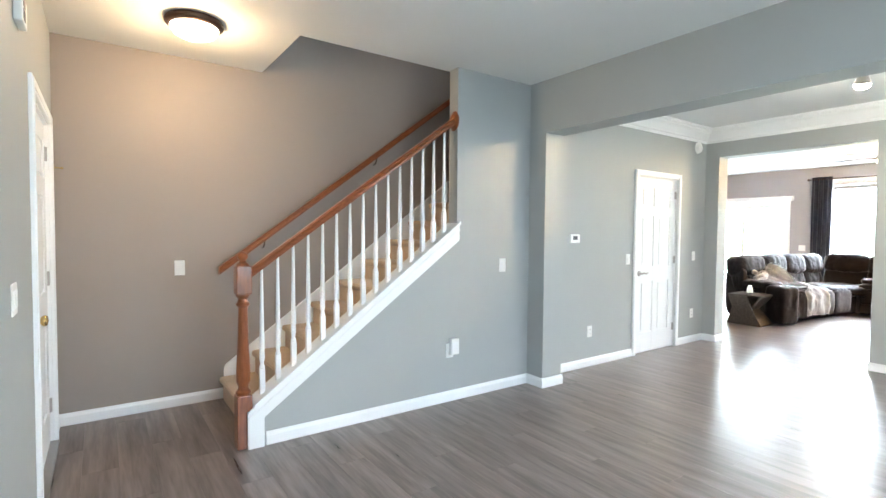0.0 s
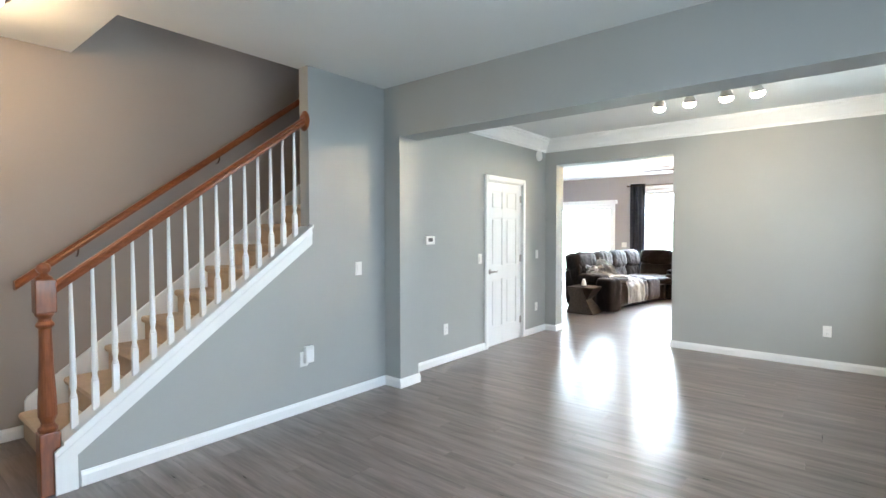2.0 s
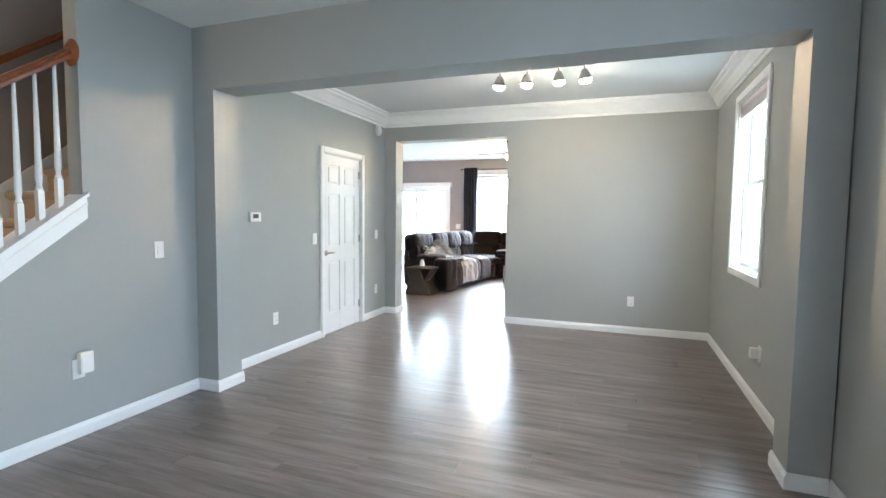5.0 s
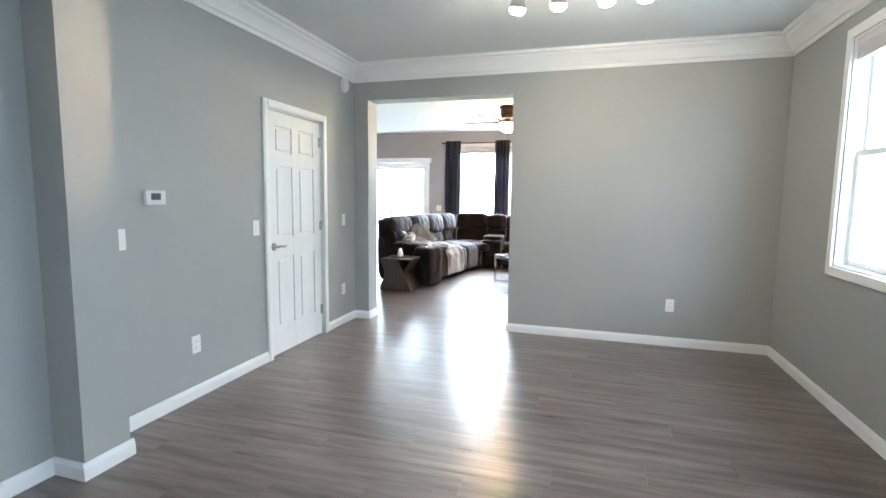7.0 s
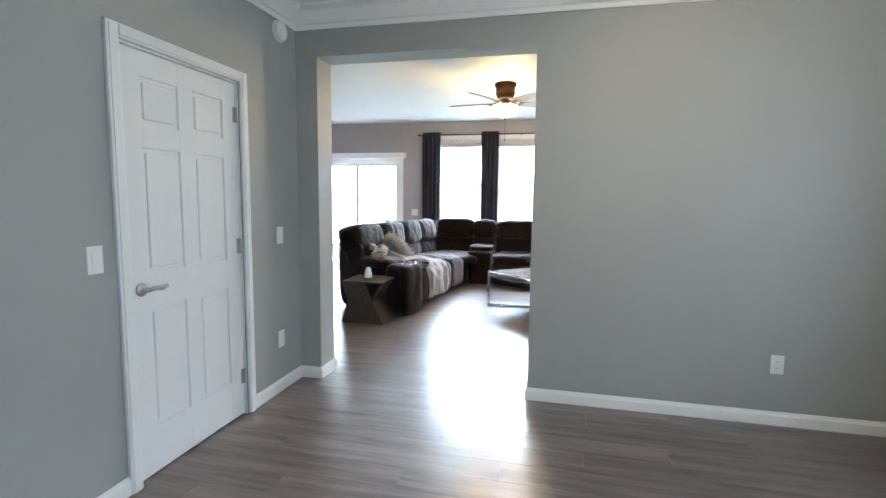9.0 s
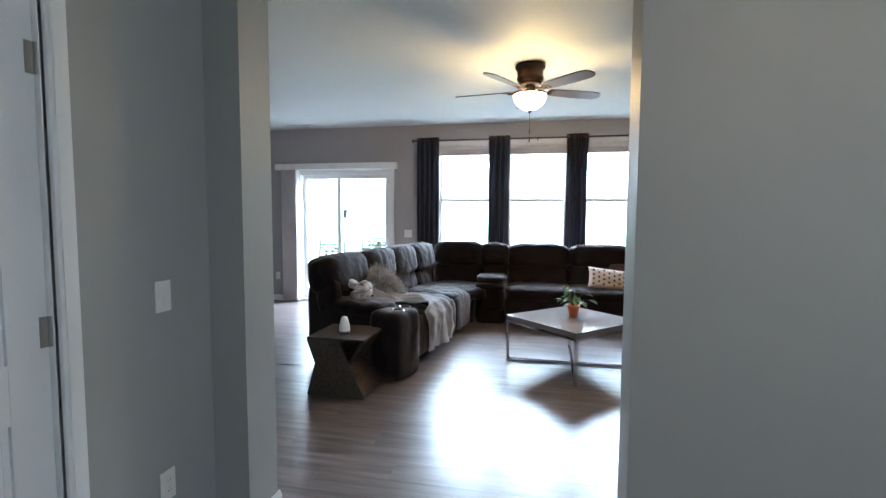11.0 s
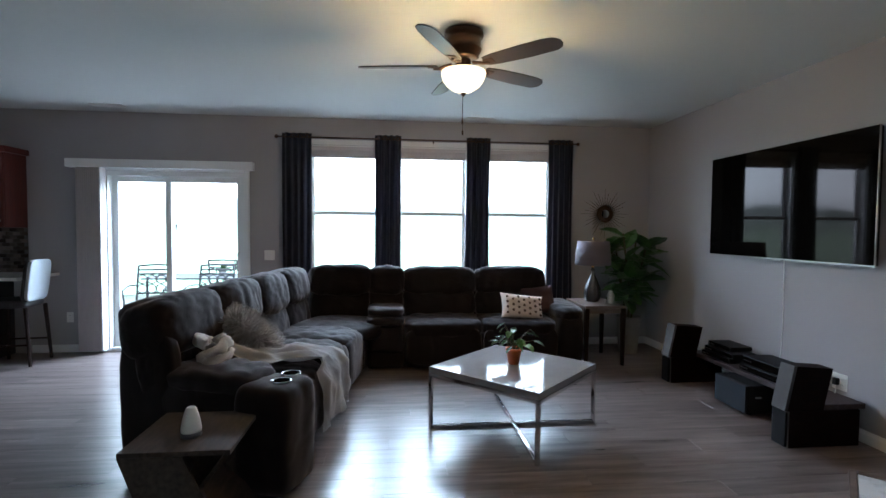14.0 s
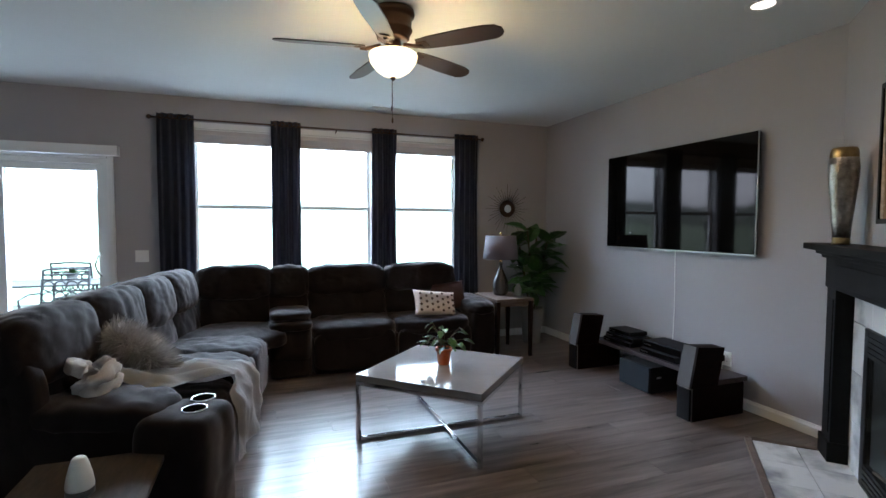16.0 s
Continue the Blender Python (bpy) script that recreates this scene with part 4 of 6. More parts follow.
arm = part("arm", solid((0.165, 0.42, 0.30), (0.16, 0.42, 0.29), 6, 16, 0.005, ARM, 3.0, 5), SUEDE, SOFA, "padded arm with two cup holders", True)
part("arm_pad", solid((0.17, 0.44, 0.575), (0.165, 0.33, 0.07), 3.5, 14, 0.016, ARM, 9.0, 7), SUEDE, arm, smooth=True)
part("side_panel", solid((0.06, 0.80, 0.43), (0.06, 0.19, 0.42), 4, 16, 0.004, ARM, 21.0, 6), SUEDE, SOFA, smooth=True)
for k, y in enumerate((0.065, 0.205)):
    part("cup_ring", lathe(B(), [(0.049, 0.0), (0.055, 0.0), (0.056, 0.003), (0.053, 0.006), (0.049, 0.005), (0.048, 0.002)], 28, LW @ pose(y, -0.035, 0.5985), hollow=True), CHROME, arm, "chrome cup holder ring", True)
    # no recess is cut; a flat black disc paints its shade
    part("cup_well", lathe(B(), [(0.001, 0.0), (0.0485, 0.0), (0.0485, 0.002), (0.001, 0.002)], 24, LW @ pose(y, -0.035, 0.5990)), CUPSHADE, arm, "flat black disc for the shade inside the cup holder")
part("arm_front", solid((0.145, 0.04, 0.305), (0.168, 0.165, 0.292), 7, 18, 0.006, ARM, 33.0, 6), SUEDE, arm, smooth=True)
LSEATS = ((0.35, 0.92), (0.92, 1.50), (1.50, 2.02))
LBACKS = ((0.10, 0.76), (0.76, 1.37), (1.37, 1.95), (1.95, 2.52))
for k, (a, b) in enumerate(LSEATS):
    c, w = (a + b) / 2, (b - a) / 2 + 0.012
    part("seat_cushion", solid((c, 0.33, 0.42), (w, 0.38, 0.10), 3.6, 26, 0.013, LW, 4.0 * k + 1, 8), SUEDE, SOFA, smooth=True)
    part("footrest", solid((c, 0.00, 0.27), (w * 0.97, 0.06, 0.20), 4.5, 12, 0.010, LW, 5.0 * k + 2, 6), SUEDE, SOFA, smooth=True)
for k, (a, b) in enumerate(LBACKS):
    c, w = (a + b) / 2, (b - a) / 2 + 0.012
    tilt = LW @ pose(c, 0.74, 0.60, -13)
    part("lower_back_cushion", solid((0, 0, 0), (w, 0.13, 0.18), 3.2, 24, 0.012, tilt, 6.0 * k + 3, 9), SUEDE, SOFA, smooth=True)
    top = LW @ pose(c, 0.78, 0.84, -12)
    part("back_cushion", solid((0, 0, 0), (w + 0.012, 0.18, 0.185), 3.6, 30, 0.010, top, 7.0 * k + 4, 8), SUEDE, SOFA, smooth=True)
part("back_panel", solid((1.12, 0.89, 0.44), (0.97, 0.06, 0.42), 9, 12, 0.008, LW, 2.0, 4), SUEDE, SOFA, smooth=True)
# corner wedge
CW = pose(11.62, 4.45, 0, 0, 0, -45)
bm = B()
prism(bm, [(11.15, 4.16), (11.50, 4.00), (12.28, 4.00), (12.28, 4.98), (11.15, 5.10)], "z", 0.03, 0.34)
part("corner_base", bm, SUEDE, SOFA)
part("corner_seat", solid((0.02, -0.12, 0.41), (0.55, 0.42, 0.095), 3.6, 20, 0.016, CW, 51, 6), SUEDE, SOFA, smooth=True)
part("corner_lower_back", solid((0, 0, 0), (0.12, 0.33, 0.19), 3.6, 16, 0.012, pose(12.03, 4.29, 0.60, 0, 12), 53, 6), SUEDE, SOFA, smooth=True)
part("corner_back", solid((0, 0, 0), (0.17, 0.35, 0.170), 3.8, 28, 0.015, pose(12.06, 4.29, 0.855, 0, 12), 57, 6), SUEDE, SOFA, smooth=True)
# right wing along the windows: x to the back, y runs towards the arm
for nm, y0, y1 in (("console", 3.60, 3.98), ("seat", 2.80, 3.60), ("seat", 2.00, 2.80)):
    c, w = (y0 + y1) / 2, (y1 - y0) / 2
    part("base", solid((11.88, c, 0.19), (0.36, w - 0.002, 0.18), 12, 8, 0.004), SUEDE, SOFA, smooth=True)
    top = pose(12.08, c, 0.845, 0, 12)
    if nm == "console":
        part("console_box", solid((11.78, c, 0.37), (0.29, w - 0.008, 0.19), 9, 12, 0.006, seed=61), SUEDE, SOFA, smooth=True)
        part("console_lid", solid((11.74, c, 0.585), (0.24, w - 0.004, 0.045), 4, 14, 0.008, seed=63), SUEDE, SOFA, "padded console lid", True)
        part("console_tray", solid((11.60, c, 0.50), (0.15, w + 0.002, 0.045), 4, 14, 0.006, seed=65), SUEDE, SOFA, smooth=True)
    else:
        part("seat_cushion", solid((11.80, c, 0.415), (0.37, w + 0.008, 0.095), 4, 20, 0.016, seed=c * 9), SUEDE, SOFA, smooth=True)
        part("footrest", solid((11.50, c, 0.25), (0.055, w * 0.97, 0.19), 4.5, 12, 0.008, seed=c * 4), SUEDE, SOFA, smooth=True)
    part("lower_back_cushion", solid((0, 0, 0), (0.12, w + 0.004, 0.19), 3.6, 16, 0.018, pose(12.03, c, 0.60, 0, 12), c * 7, 8), SUEDE, SOFA, smooth=True)
    part("back_cushion", solid((0, 0, 0), (0.165, w + 0.012, 0.165), 3.8, 30, 0.011, top, c * 5, 8), SUEDE, SOFA, smooth=True)
part("back_panel", solid((12.24, 2.95, 0.43), (0.06, 1.1, 0.41), 9, 10, 0.006, seed=71), SUEDE, SOFA, smooth=True)
arm2 = part("arm", solid((11.86, 1.86, 0.29), (0.40, 0.14, 0.28), 6, 14, 0.008, seed=73), SUEDE, SOFA, "padded arm", True)
part("arm_pad", solid((11.85, 1.86, 0.555), (0.41, 0.155, 0.085), 3.2, 18, 0.016, seed=75), SUEDE, arm2, smooth=True)

# ---- soft things on the sofa ----
THROW = thing("throw_blanket", "cream fleece throw draped over the sofa arm and seat", "blanket")
bm = B()
N, M = 64, 40
grid = []
line3 = [(0.28, 0.52, 0.69), (0.40, 0.44, 0.665), (0.54, 0.34, 0.60), (0.68, 0.20, 0.57), (0.80, 0.07, 0.555), (0.86, -0.04, 0.525), (0.87, -0.10, 0.42), (0.87, -0.11, 0.27), (0.86, -0.12, 0.11)]
for i in range(N + 1):
    f = i / N * (len(line3) - 1)
    k = min(int(f), len(line3) - 2)
    p = Vector(line3[k]).lerp(Vector(line3[k + 1]), f - k)
    width = 0.16 + 0.44 * min(1, i / N * 1.5)
    row = []
    for j in range(M + 1):
        v = j / M - 0.5
        fold = 0.012 * math.sin(v * 17 + 4.0 * noise.noise(Vector((i * 0.06, v * 2, 0)))) + 0.035 * noise.noise(Vector((i * 0.07, v * 5, 3.0))) + 0.014 * noise.noise(Vector((i * 0.2, v * 14, 7.0)))
        flat = 1 - min(1, max(0, (i / N - 0.5) / 0.16))
        q = p + Vector((v * width * (1.05 - 0.25 * flat) + 0.03 * noise.noise(Vector((i * 0.07, 0, v))), flat * v * width * 0.65 - (1 - flat) * (fold + 0.012), flat * (fold + 0.03 - 0.05 * v * v)))
        if i == N:
            q.z += 0.03 * noise.noise(Vector((j * 0.3, 1, 1)))
        row.append(bm.verts.new(LW @ q))
    grid.append(row)
for i in range(N):
    for j in range(M):
        bm.faces.new((grid[i][j], grid[i][j + 1], grid[i + 1][j + 1], grid[i + 1][j]))
geo = bmesh.ops.solidify(bm, geom=bm.faces[:], thickness=0.008)
part("draped_cloth", bm, FLEECE, THROW, smooth=True)
bm = B()
for k in range(3):
    pts = []
    for i in range(30):
        a = i / 29 * 5.4 + k * 2.1
        r = 0.050 + 0.010 * k
        pts.append(LW @ Vector((0.29 + r * math.cos(a) * 1.2 + 0.03 * (k - 1), 0.46 + r * math.sin(a) + 0.035 * (k - 1), 0.675 + 0.032 * k + 0.03 * math.sin(a * 1.4 + k))))
    tube(bm, pts, 0.031, 14)
for v in bm.verts:
    v.co += 0.024 * noise.noise_vector(v.co * 19) + 0.010 * noise.noise_vector(v.co * 48)
part("bunched_end", bm, FLEECE, THROW, "bunched fold of fleece", True)

PILLOW = thing("fur_pillow", "shaggy grey faux fur pillow leaning on the sofa back", "pillow")
PM = LW @ pose(0.85, 0.50, 0.67, -48, 16, 25)
part("cushion", puff(B(), (0, 0, 0), (0.25, 0.07, 0.185), 2.6, 16, 0.012, 8, PM), FUR, PILLOW, smooth=True)
bm = B()
rnd = random.Random(4)
for k in range(8000):
    u, v, w = rnd.gauss(0, 1), rnd.gauss(0, 1), rnd.gauss(0, 1)
    d = Vector((u, v, w)).normalized()
    kk = (abs(d.x) ** 2.6 + abs(d.y) ** 2.6 + abs(d.z) ** 2.6) ** (1 / 2.6)
    p = Vector((d.x / kk * 0.25, d.y / kk * 0.07, d.z / kk * 0.185))
    n = Vector((d.x * 0.6, d.y * 1.6, d.z * 0.6)).normalized()
    side = n.cross(Vector((rnd.uniform(-1, 1), rnd.uniform(-1, 1), rnd.uniform(-1, 1)))).normalized() * 0.0045
    tip = p + n * rnd.uniform(0.03, 0.075) + Vector((rnd.uniform(-1, 1), rnd.uniform(-1, 1), rnd.uniform(-1, 0.6))) * 0.04
    a, b, c = (bm.verts.new(PM @ q) for q in (p - side, p + side, tip))
    bm.faces.new((a, b, c))
part("fur", bm, FUR, PILLOW, "grey shaggy fur", kind="stuff")

def pillow_mesh(w, h, t, m, n=18):
    """A sewn pillow with pointed corners: half width w along y, half height h along z, half thickness t along x."""
    bm = B()
    sides = []
    for s in (-1, 1):
        g = []
        for i in range(n + 1):
            u = -1 + 2 * i / n
            row = []
            for j in range(n + 1):
                v = -1 + 2 * j / n
                k = max(0.0, (1 - u ** 4) * (1 - v ** 4)) ** 0.55
                row.append(bm.verts.new(m @ Vector((s * (t * k + 0.002) * (1 + 0.10 * noise.noise(Vector((u * 3, v * 3, s * 5)))), u * w * (1 - 0.07 * (1 - v * v)), v * h * (1 - 0.07 * (1 - u * u))))))
            g.append(row)
        for i in range(n):
            for j in range(n):
                bm.faces.new((g[i][j], g[i + 1][j], g[i + 1][j + 1], g[i][j + 1]))
        sides.append(g)
    ring = lambda g: [g[i][0] for i in range(n)] + [g[n][j] for j in range(n)] + [g[i][n] for i in range(n, 0, -1)] + [g[0][j] for j in range(n, 0, -1)]
    a, c = ring(sides[0]), ring(sides[1])
    for k in range(len(a)):
        bm.faces.new((a[k], a[(k + 1) % len(a)], c[(k + 1) % len(a)], c[k]))
    bmesh.ops.recalc_face_normals(bm, faces=bm.faces)
    return bm


DP = thing("dotted_pillow", "cream pillow with brown printed dots", "pillow")
DM = pose(11.66, 2.35, 0.615, 8, 30, 10)
part("cushion", pillow_mesh(0.24, 0.14, 0.065, DM), DOTP, DP, smooth=True)
for i in range(4):
    for j in range(7):
        y, z = -0.185 + j * 0.061, -0.095 + i * 0.06 + (0.028 if j % 2 else 0)
        if abs(z) > 0.105:
            continue
        x = -(0.065 * ((1 - (y / 0.24) ** 4) * (1 - (z / 0.14) ** 4)) ** 0.55 + 0.003)
        part("dot", lathe(B(), [(0.001, -0.003), (0.015, -0.003), (0.014, 0.0015), (0.001, 0.0025)], 10, DM @ pose(x, y, z, 0, -90)), DOTS, DP)
MP = thing("maroon_pillow", "dark maroon pillow tucked in the sofa corner", "pillow")
part("cushion", pillow_mesh(0.19, 0.16, 0.07, pose(11.86, 2.12, 0.655, -6, 26, -6)), MAROON, MP, smooth=True)

# ---- coffee table ----
CT = thing("coffee_table", "square coffee table with glossy grey top on chrome frame", "coffee table", pose(10.06, 2.835, 0, 0, 0, 45))
H = 0.44
part("tabletop", box(B(), -H, -H, 0.405, H, H, 0.45, 0.004), TABLETOP, CT, "glossy grey top")
for a, b, c, d in ((-H, -H, H, -H + 0.025), (-H, H - 0.025, H, H), (-H, -H + 0.0255, -H + 0.025, H - 0.0255), (H - 0.025, -H + 0.0255, H, H - 0.0255)):
    part("apron", box(B(), a, b, 0.38, c, d, 0.4045, 0.002), CHROME, CT, "chrome rail")
for sx in (-1, 1):
    for sy in (-1, 1):
        part("leg", box(B(), sx * (H - 0.0125) - 0.0125, sy * (H - 0.0125) - 0.0125, 0.0, sx * (H - 0.0125) + 0.0125, sy * (H - 0.0125) + 0.0125, 0.3795, 0.002), CHROME, CT, "chrome leg")
diag = (H - 0.02) * math.sqrt(2)
for a, z in ((45, 0.0), (135, 0.0003)):
    part("cross_bar", box(B(), -diag, -0.0125, 0.002 + z, diag, 0.0125, 0.027 + z, 0.002), CHROME, CT, "chrome cross bar", m=pose(0, 0, 0, 0, 0, a))


def leaf_mesh(length, width, curl=0.25, n=8):
    bm = B()
    rows = []
    for i in range(n + 1):
        t = i / n
        w = width * (math.sin(math.pi * min(1, t ** 0.75)) ** 0.8) * 0.5 if 0 < i < n else 0.002
        z = -curl * length * t * t
        rows.append([bm.verts.new((t * length, s * w, z + abs(s) * w * 0.25 + 0.004 * math.sin(t * 20) * abs(s))) for s in (-1, -0.5, 0, 0.5, 1)])
    for a, b in zip(rows, rows[1:]):
        for k in range(4):
            bm.faces.new((a[k], a[k + 1], b[k + 1], b[k]))
    return bm


PLANT = thing("potted_plant", "small leafy plant in an orange pot on the coffee table", "potted plant", pose(10.09, 2.83, 0.4505))
pot = part("pot", lathe(B(), [(0.036, 0.0), (0.040, 0.004), (0.053, 0.095), (0.060, 0.097), (0.061, 0.118), (0.055, 0.118), (0.052, 0.104)], 28, hollow=True), TERRA, PLANT, "orange tapered pot", True)
part("soil", lathe(B(), [(0.001, 0.102), (0.0525, 0.102), (0.05, 0.106), (0.001, 0.108)], 20), SOIL, PLANT)
rnd = random.Random(11)
stems = B()
for k in range(26):
    a, reach, up = rnd.uniform(0, 6.28), rnd.uniform(0.03, 0.15), rnd.uniform(0.03, 0.17)
    tip = Vector((reach * math.cos(a), reach * math.sin(a), 0.11 + up))
    tube(stems, [(0.015 * math.cos(a), 0.015 * math.sin(a), 0.10), tip * 0.55 + Vector((0, 0, 0.07)), tip], 0.0022, 5)
    part("leaf", leaf_mesh(rnd.uniform(0.06, 0.09), rnd.uniform(0.035, 0.05)), LEAF, PLANT, m=Matrix.Translation(tip) @ pose(0, 0, 0, rnd.uniform(-30, 30), rnd.uniform(-15, 35), math.degrees(a) + rnd.uniform(-40, 40)))
part("stems", stems, STEM, PLANT)

# ---- twisted side table with diffuser ----
ST = thing("side_table", "weathered grey wood side table with crossed slanted sides", "side table", pose(9.025, 4.65, 0))
q = 0.235
part("tabletop", box(B(), -q, -q, 0.44, q, q, 0.462, 0.003), RUSTIC, ST)
part("base_plate", box(B(), -q, -q, 0.0, q, q, 0.020, 0.003), RUSTIC, ST)


for sy in (-1, 1):
    bm = B()
    t = 0.012
    waist = [Vector((0.12, sy * 0.075, 0.235)), Vector((-0.12, sy * 0.075, 0.235))]
    for z in (0.0203, 0.4397):
        quad = [Vector((-q, sy * q * 0.98, z)), Vector((q, sy * q * 0.98, z))] + waist
        lo = [bm.verts.new(p) for p in quad]
        hi = [bm.verts.new(p - Vector((0, sy * 2 * t, 0))) for p in quad]
        bm.faces.new(lo)
        bm.faces.new(hi[::-1])
        for k in range(4):
            bm.faces.new((lo[k], hi[k], hi[(k + 1) % 4], lo[(k + 1) % 4]))
    bmesh.ops.recalc_face_normals(bm, faces=bm.faces)
    part("folded_side", bm, RUSTIC, ST)
for sx in (-1, 1):
    bm = B()
    vs = [(-sx * -q, 0.0203), (-sx * q, 0.0203), (-sx * q * 0.52, 0.235), (-sx * q * 0.14, 0.4397), (-sx * -q, 0.4397), (-sx * -q * 0.72, 0.26)]
    prism(bm, [(-u, v) for u, v in vs] if sx < 0 else vs, "x", sx * q - 0.014 * (sx > 0), sx * q + 0.014 * (sx < 0))
    part("zigzag_panel", bm, RUSTIC, ST)
DIF = thing("aroma_diffuser", "white cone aroma diffuser with a dark base band", "diffuser", pose(8.95, 4.64, 0.4625))
part("base_band", lathe(B(), [(0.040, 0.0), (0.045, 0.004), (0.045, 0.022), (0.043, 0.024)], 28), GREYP, DIF, "grey base band", True)
part("shell", lathe(B(), [(0.043, 0.0245), (0.045, 0.035), (0.040, 0.07), (0.030, 0.11), (0.022, 0.132), (0.015, 0.138), (0.001, 0.138)], 28), PLASTIC, DIF, "white cone shell", True)

# ---- end table, lamp, lantern ----
ET = thing("end_table", "brown wooden end table with square legs beside the sofa", "end table", pose(11.80, 1.485, 0))
part("tabletop", box(B(), -0.29, -0.225, 0.612, 0.29, 0.225, 0.64, 0.004), ENDWOOD, ET)
part("apron", box(B(), -0.26, -0.195, 0.555, 0.26, 0.195, 0.6115, 0.003), ENDWOOD, ET)
for sx in (-1, 1):
    for sy in (-1, 1):
        bm = B()
        prism(bm, [(-0.015, -0.015), (0.015, -0.015), (0.015, 0.015), (-0.015, 0.015)], "z", 0, 0.6115)
        for v in bm.verts:
            if v.co.z > 0.1:
                v.co.x *= 1.5
                v.co.y *= 1.5
        part("leg", bm, DARKLEG, ET, m=pose(sx * 0.265, sy * 0.20, 0))
LAMP = thing("table_lamp", "dark metal table lamp with a mauve grey drum shade", "lamp", pose(11.84, 1.50, 0.6405))
part("base", lathe(B(), [(0.065, 0.0), (0.07, 0.006), (0.083, 0.03), (0.093, 0.08), (0.084, 0.16), (0.052, 0.24), (0.022, 0.30), (0.016, 0.34), (0.024, 0.355), (0.012, 0.37)], 28), LAMPBASE, LAMP, "gunmetal bottle base", True)
part("neck", lathe(B(), [(0.012, 0.3705), (0.018, 0.38), (0.018, 0.39), (0.008, 0.395), (0.008, 0.45)], 16), BRASS, LAMP, smooth=True)
part("shade", lathe(B(), [(0.195, 0.41), (0.198, 0.41), (0.172, 0.675), (0.169, 0.675)], 40, hollow=True), SHADE, LAMP, "mauve grey fabric shade", True)
part("shade_lining", lathe(B(), [(0.191, 0.413), (0.194, 0.413), (0.168, 0.672), (0.165, 0.672)], 40, hollow=True), DOTP, LAMP, "cream lining", True)
part("bulb", lathe(B(), [(0.012, 0.4505), (0.016, 0.47), (0.030, 0.50), (0.032, 0.525), (0.022, 0.55), (0.001, 0.558)], 18), LAMPBULB, LAMP, "softly lit bulb", True)
part("finial", lathe(B(), [(0.004, 0.559), (0.004, 0.685), (0.011, 0.692), (0.009, 0.71), (0.001, 0.718)], 14), BRASS, LAMP, smooth=True)
LAN = thing("glass_ornament", "small metal and clear glass oil lamp on the end table", "oil lamp", pose(11.72, 1.34, 0.6405) @ Matrix.Scale(1.35, 4))
part("foot", lathe(B(), [(0.04, 0.0), (0.042, 0.006), (0.028, 0.02), (0.030, 0.06), (0.018, 0.085), (0.014, 0.10)], 24), NICKEL, LAN, smooth=True)
ch = part("chimney", lathe(B(), [(0.022, 0.1005), (0.034, 0.14), (0.024, 0.20), (0.017, 0.26), (0.0155, 0.26), (0.022, 0.20), (0.032, 0.14), (0.020, 0.1005)], 24, hollow=True), CLEAR, LAN, "clear glass chimney", True)
ch.visible_shadow = False

# ---- floor plant ----
FP = thing("floor_plant", "tall broad-leaved green plant in a grey pot", "plant", pose(12.08, 0.95, 0))
part("pot", lathe(B(), [(0.10, 0.0), (0.105, 0.005), (0.135, 0.40), (0.14, 0.43), (0.125, 0.43), (0.12, 0.39)], 30, hollow=True), POTGREY, FP, "grey tapered pot", True)
part("soil", lathe(B(), [(0.001, 0.385), (0.121, 0.385), (0.118, 0.392), (0.001, 0.395)], 24), SOIL, FP)
rnd = random.Random(21)
bm = B()
trunks = []
for k in range(6):
    a = k * 1.05 + 0.4
    top = Vector((0.17 * math.cos(a), 0.26 * math.sin(a), 1.22 + 0.09 * (k % 3)))
    pts = [Vector((0.03 * math.cos(a), 0.03 * math.sin(a), 0.38)), Vector((0.07 * math.cos(a + 0.3), 0.09 * math.sin(a + 0.3), 0.75)), top]
    tube(bm, pts, 0.010, 7)
    trunks.append(pts)
part("stems", bm, STEM, FP)
for k in range(96):
    pts = trunks[k % 6]
    f = rnd.uniform(0.30, 1.0)
    p = pts[0].lerp(pts[1], f * 2) if f < 0.5 else pts[1].lerp(pts[2], f * 2 - 1)
    a = rnd.uniform(0, 360)
    if math.cos(radians(a)) > 0.2 and p.x > -0.08:
        a += 180
    if math.sin(radians(a)) < -0.5 and p.y < -0.12:
        a += 140
    part("leaf", leaf_mesh(rnd.uniform(0.20, 0.33), rnd.uniform(0.13, 0.20), rnd.uniform(0.15, 0.5)), LEAF, FP, m=Matrix.Translation(p) @ pose(0, 0, 0, rnd.uniform(-35, 35), rnd.uniform(-60, 12), a))

# ---- sunburst mirror ----
SB = thing("sunburst_mirror", "dark wire sunburst with a small round mirror", "wall decor", pose(12.489, 1.09, 1.64, 0, -90))
part("hub", lathe(B(), [(0.001, 0.0), (0.105, 0.0), (0.108, 0.018), (0.085, 0.032), (0.05, 0.022)], 30), BRONZE, SB, smooth=True)
part("mirror", lathe(B(), [(0.001, 0.0225), (0.049, 0.0225), (0.049, 0.0255), (0.001, 0.0255)], 24), mat("mirror_glass", (0.9, 0.9, 0.9), 0.03, 1.0, vary=0.0, bump=0.0), SB)
for k in range(36):
    a = k * 10
    n = (0.31, 0.21, 0.26)[k % 3]
    bm = B()
    rod(bm, (0.10, 0, 0.012), (n, 0, 0.012), 0.0032, 0.0018, 6)
    part("ray", bm, BRONZE, SB, m=pose(0, 0, 0, 0, 0, a))

# ---- curtains ----
ROD = thing("curtain_rod", "dark metal curtain rod with ball finials over the windows", "curtain rod")
part("pole", rod(B(), (12.38, 1.50, 2.475), (12.38, 5.04, 2.475), 0.009), BRONZE, ROD, smooth=True)
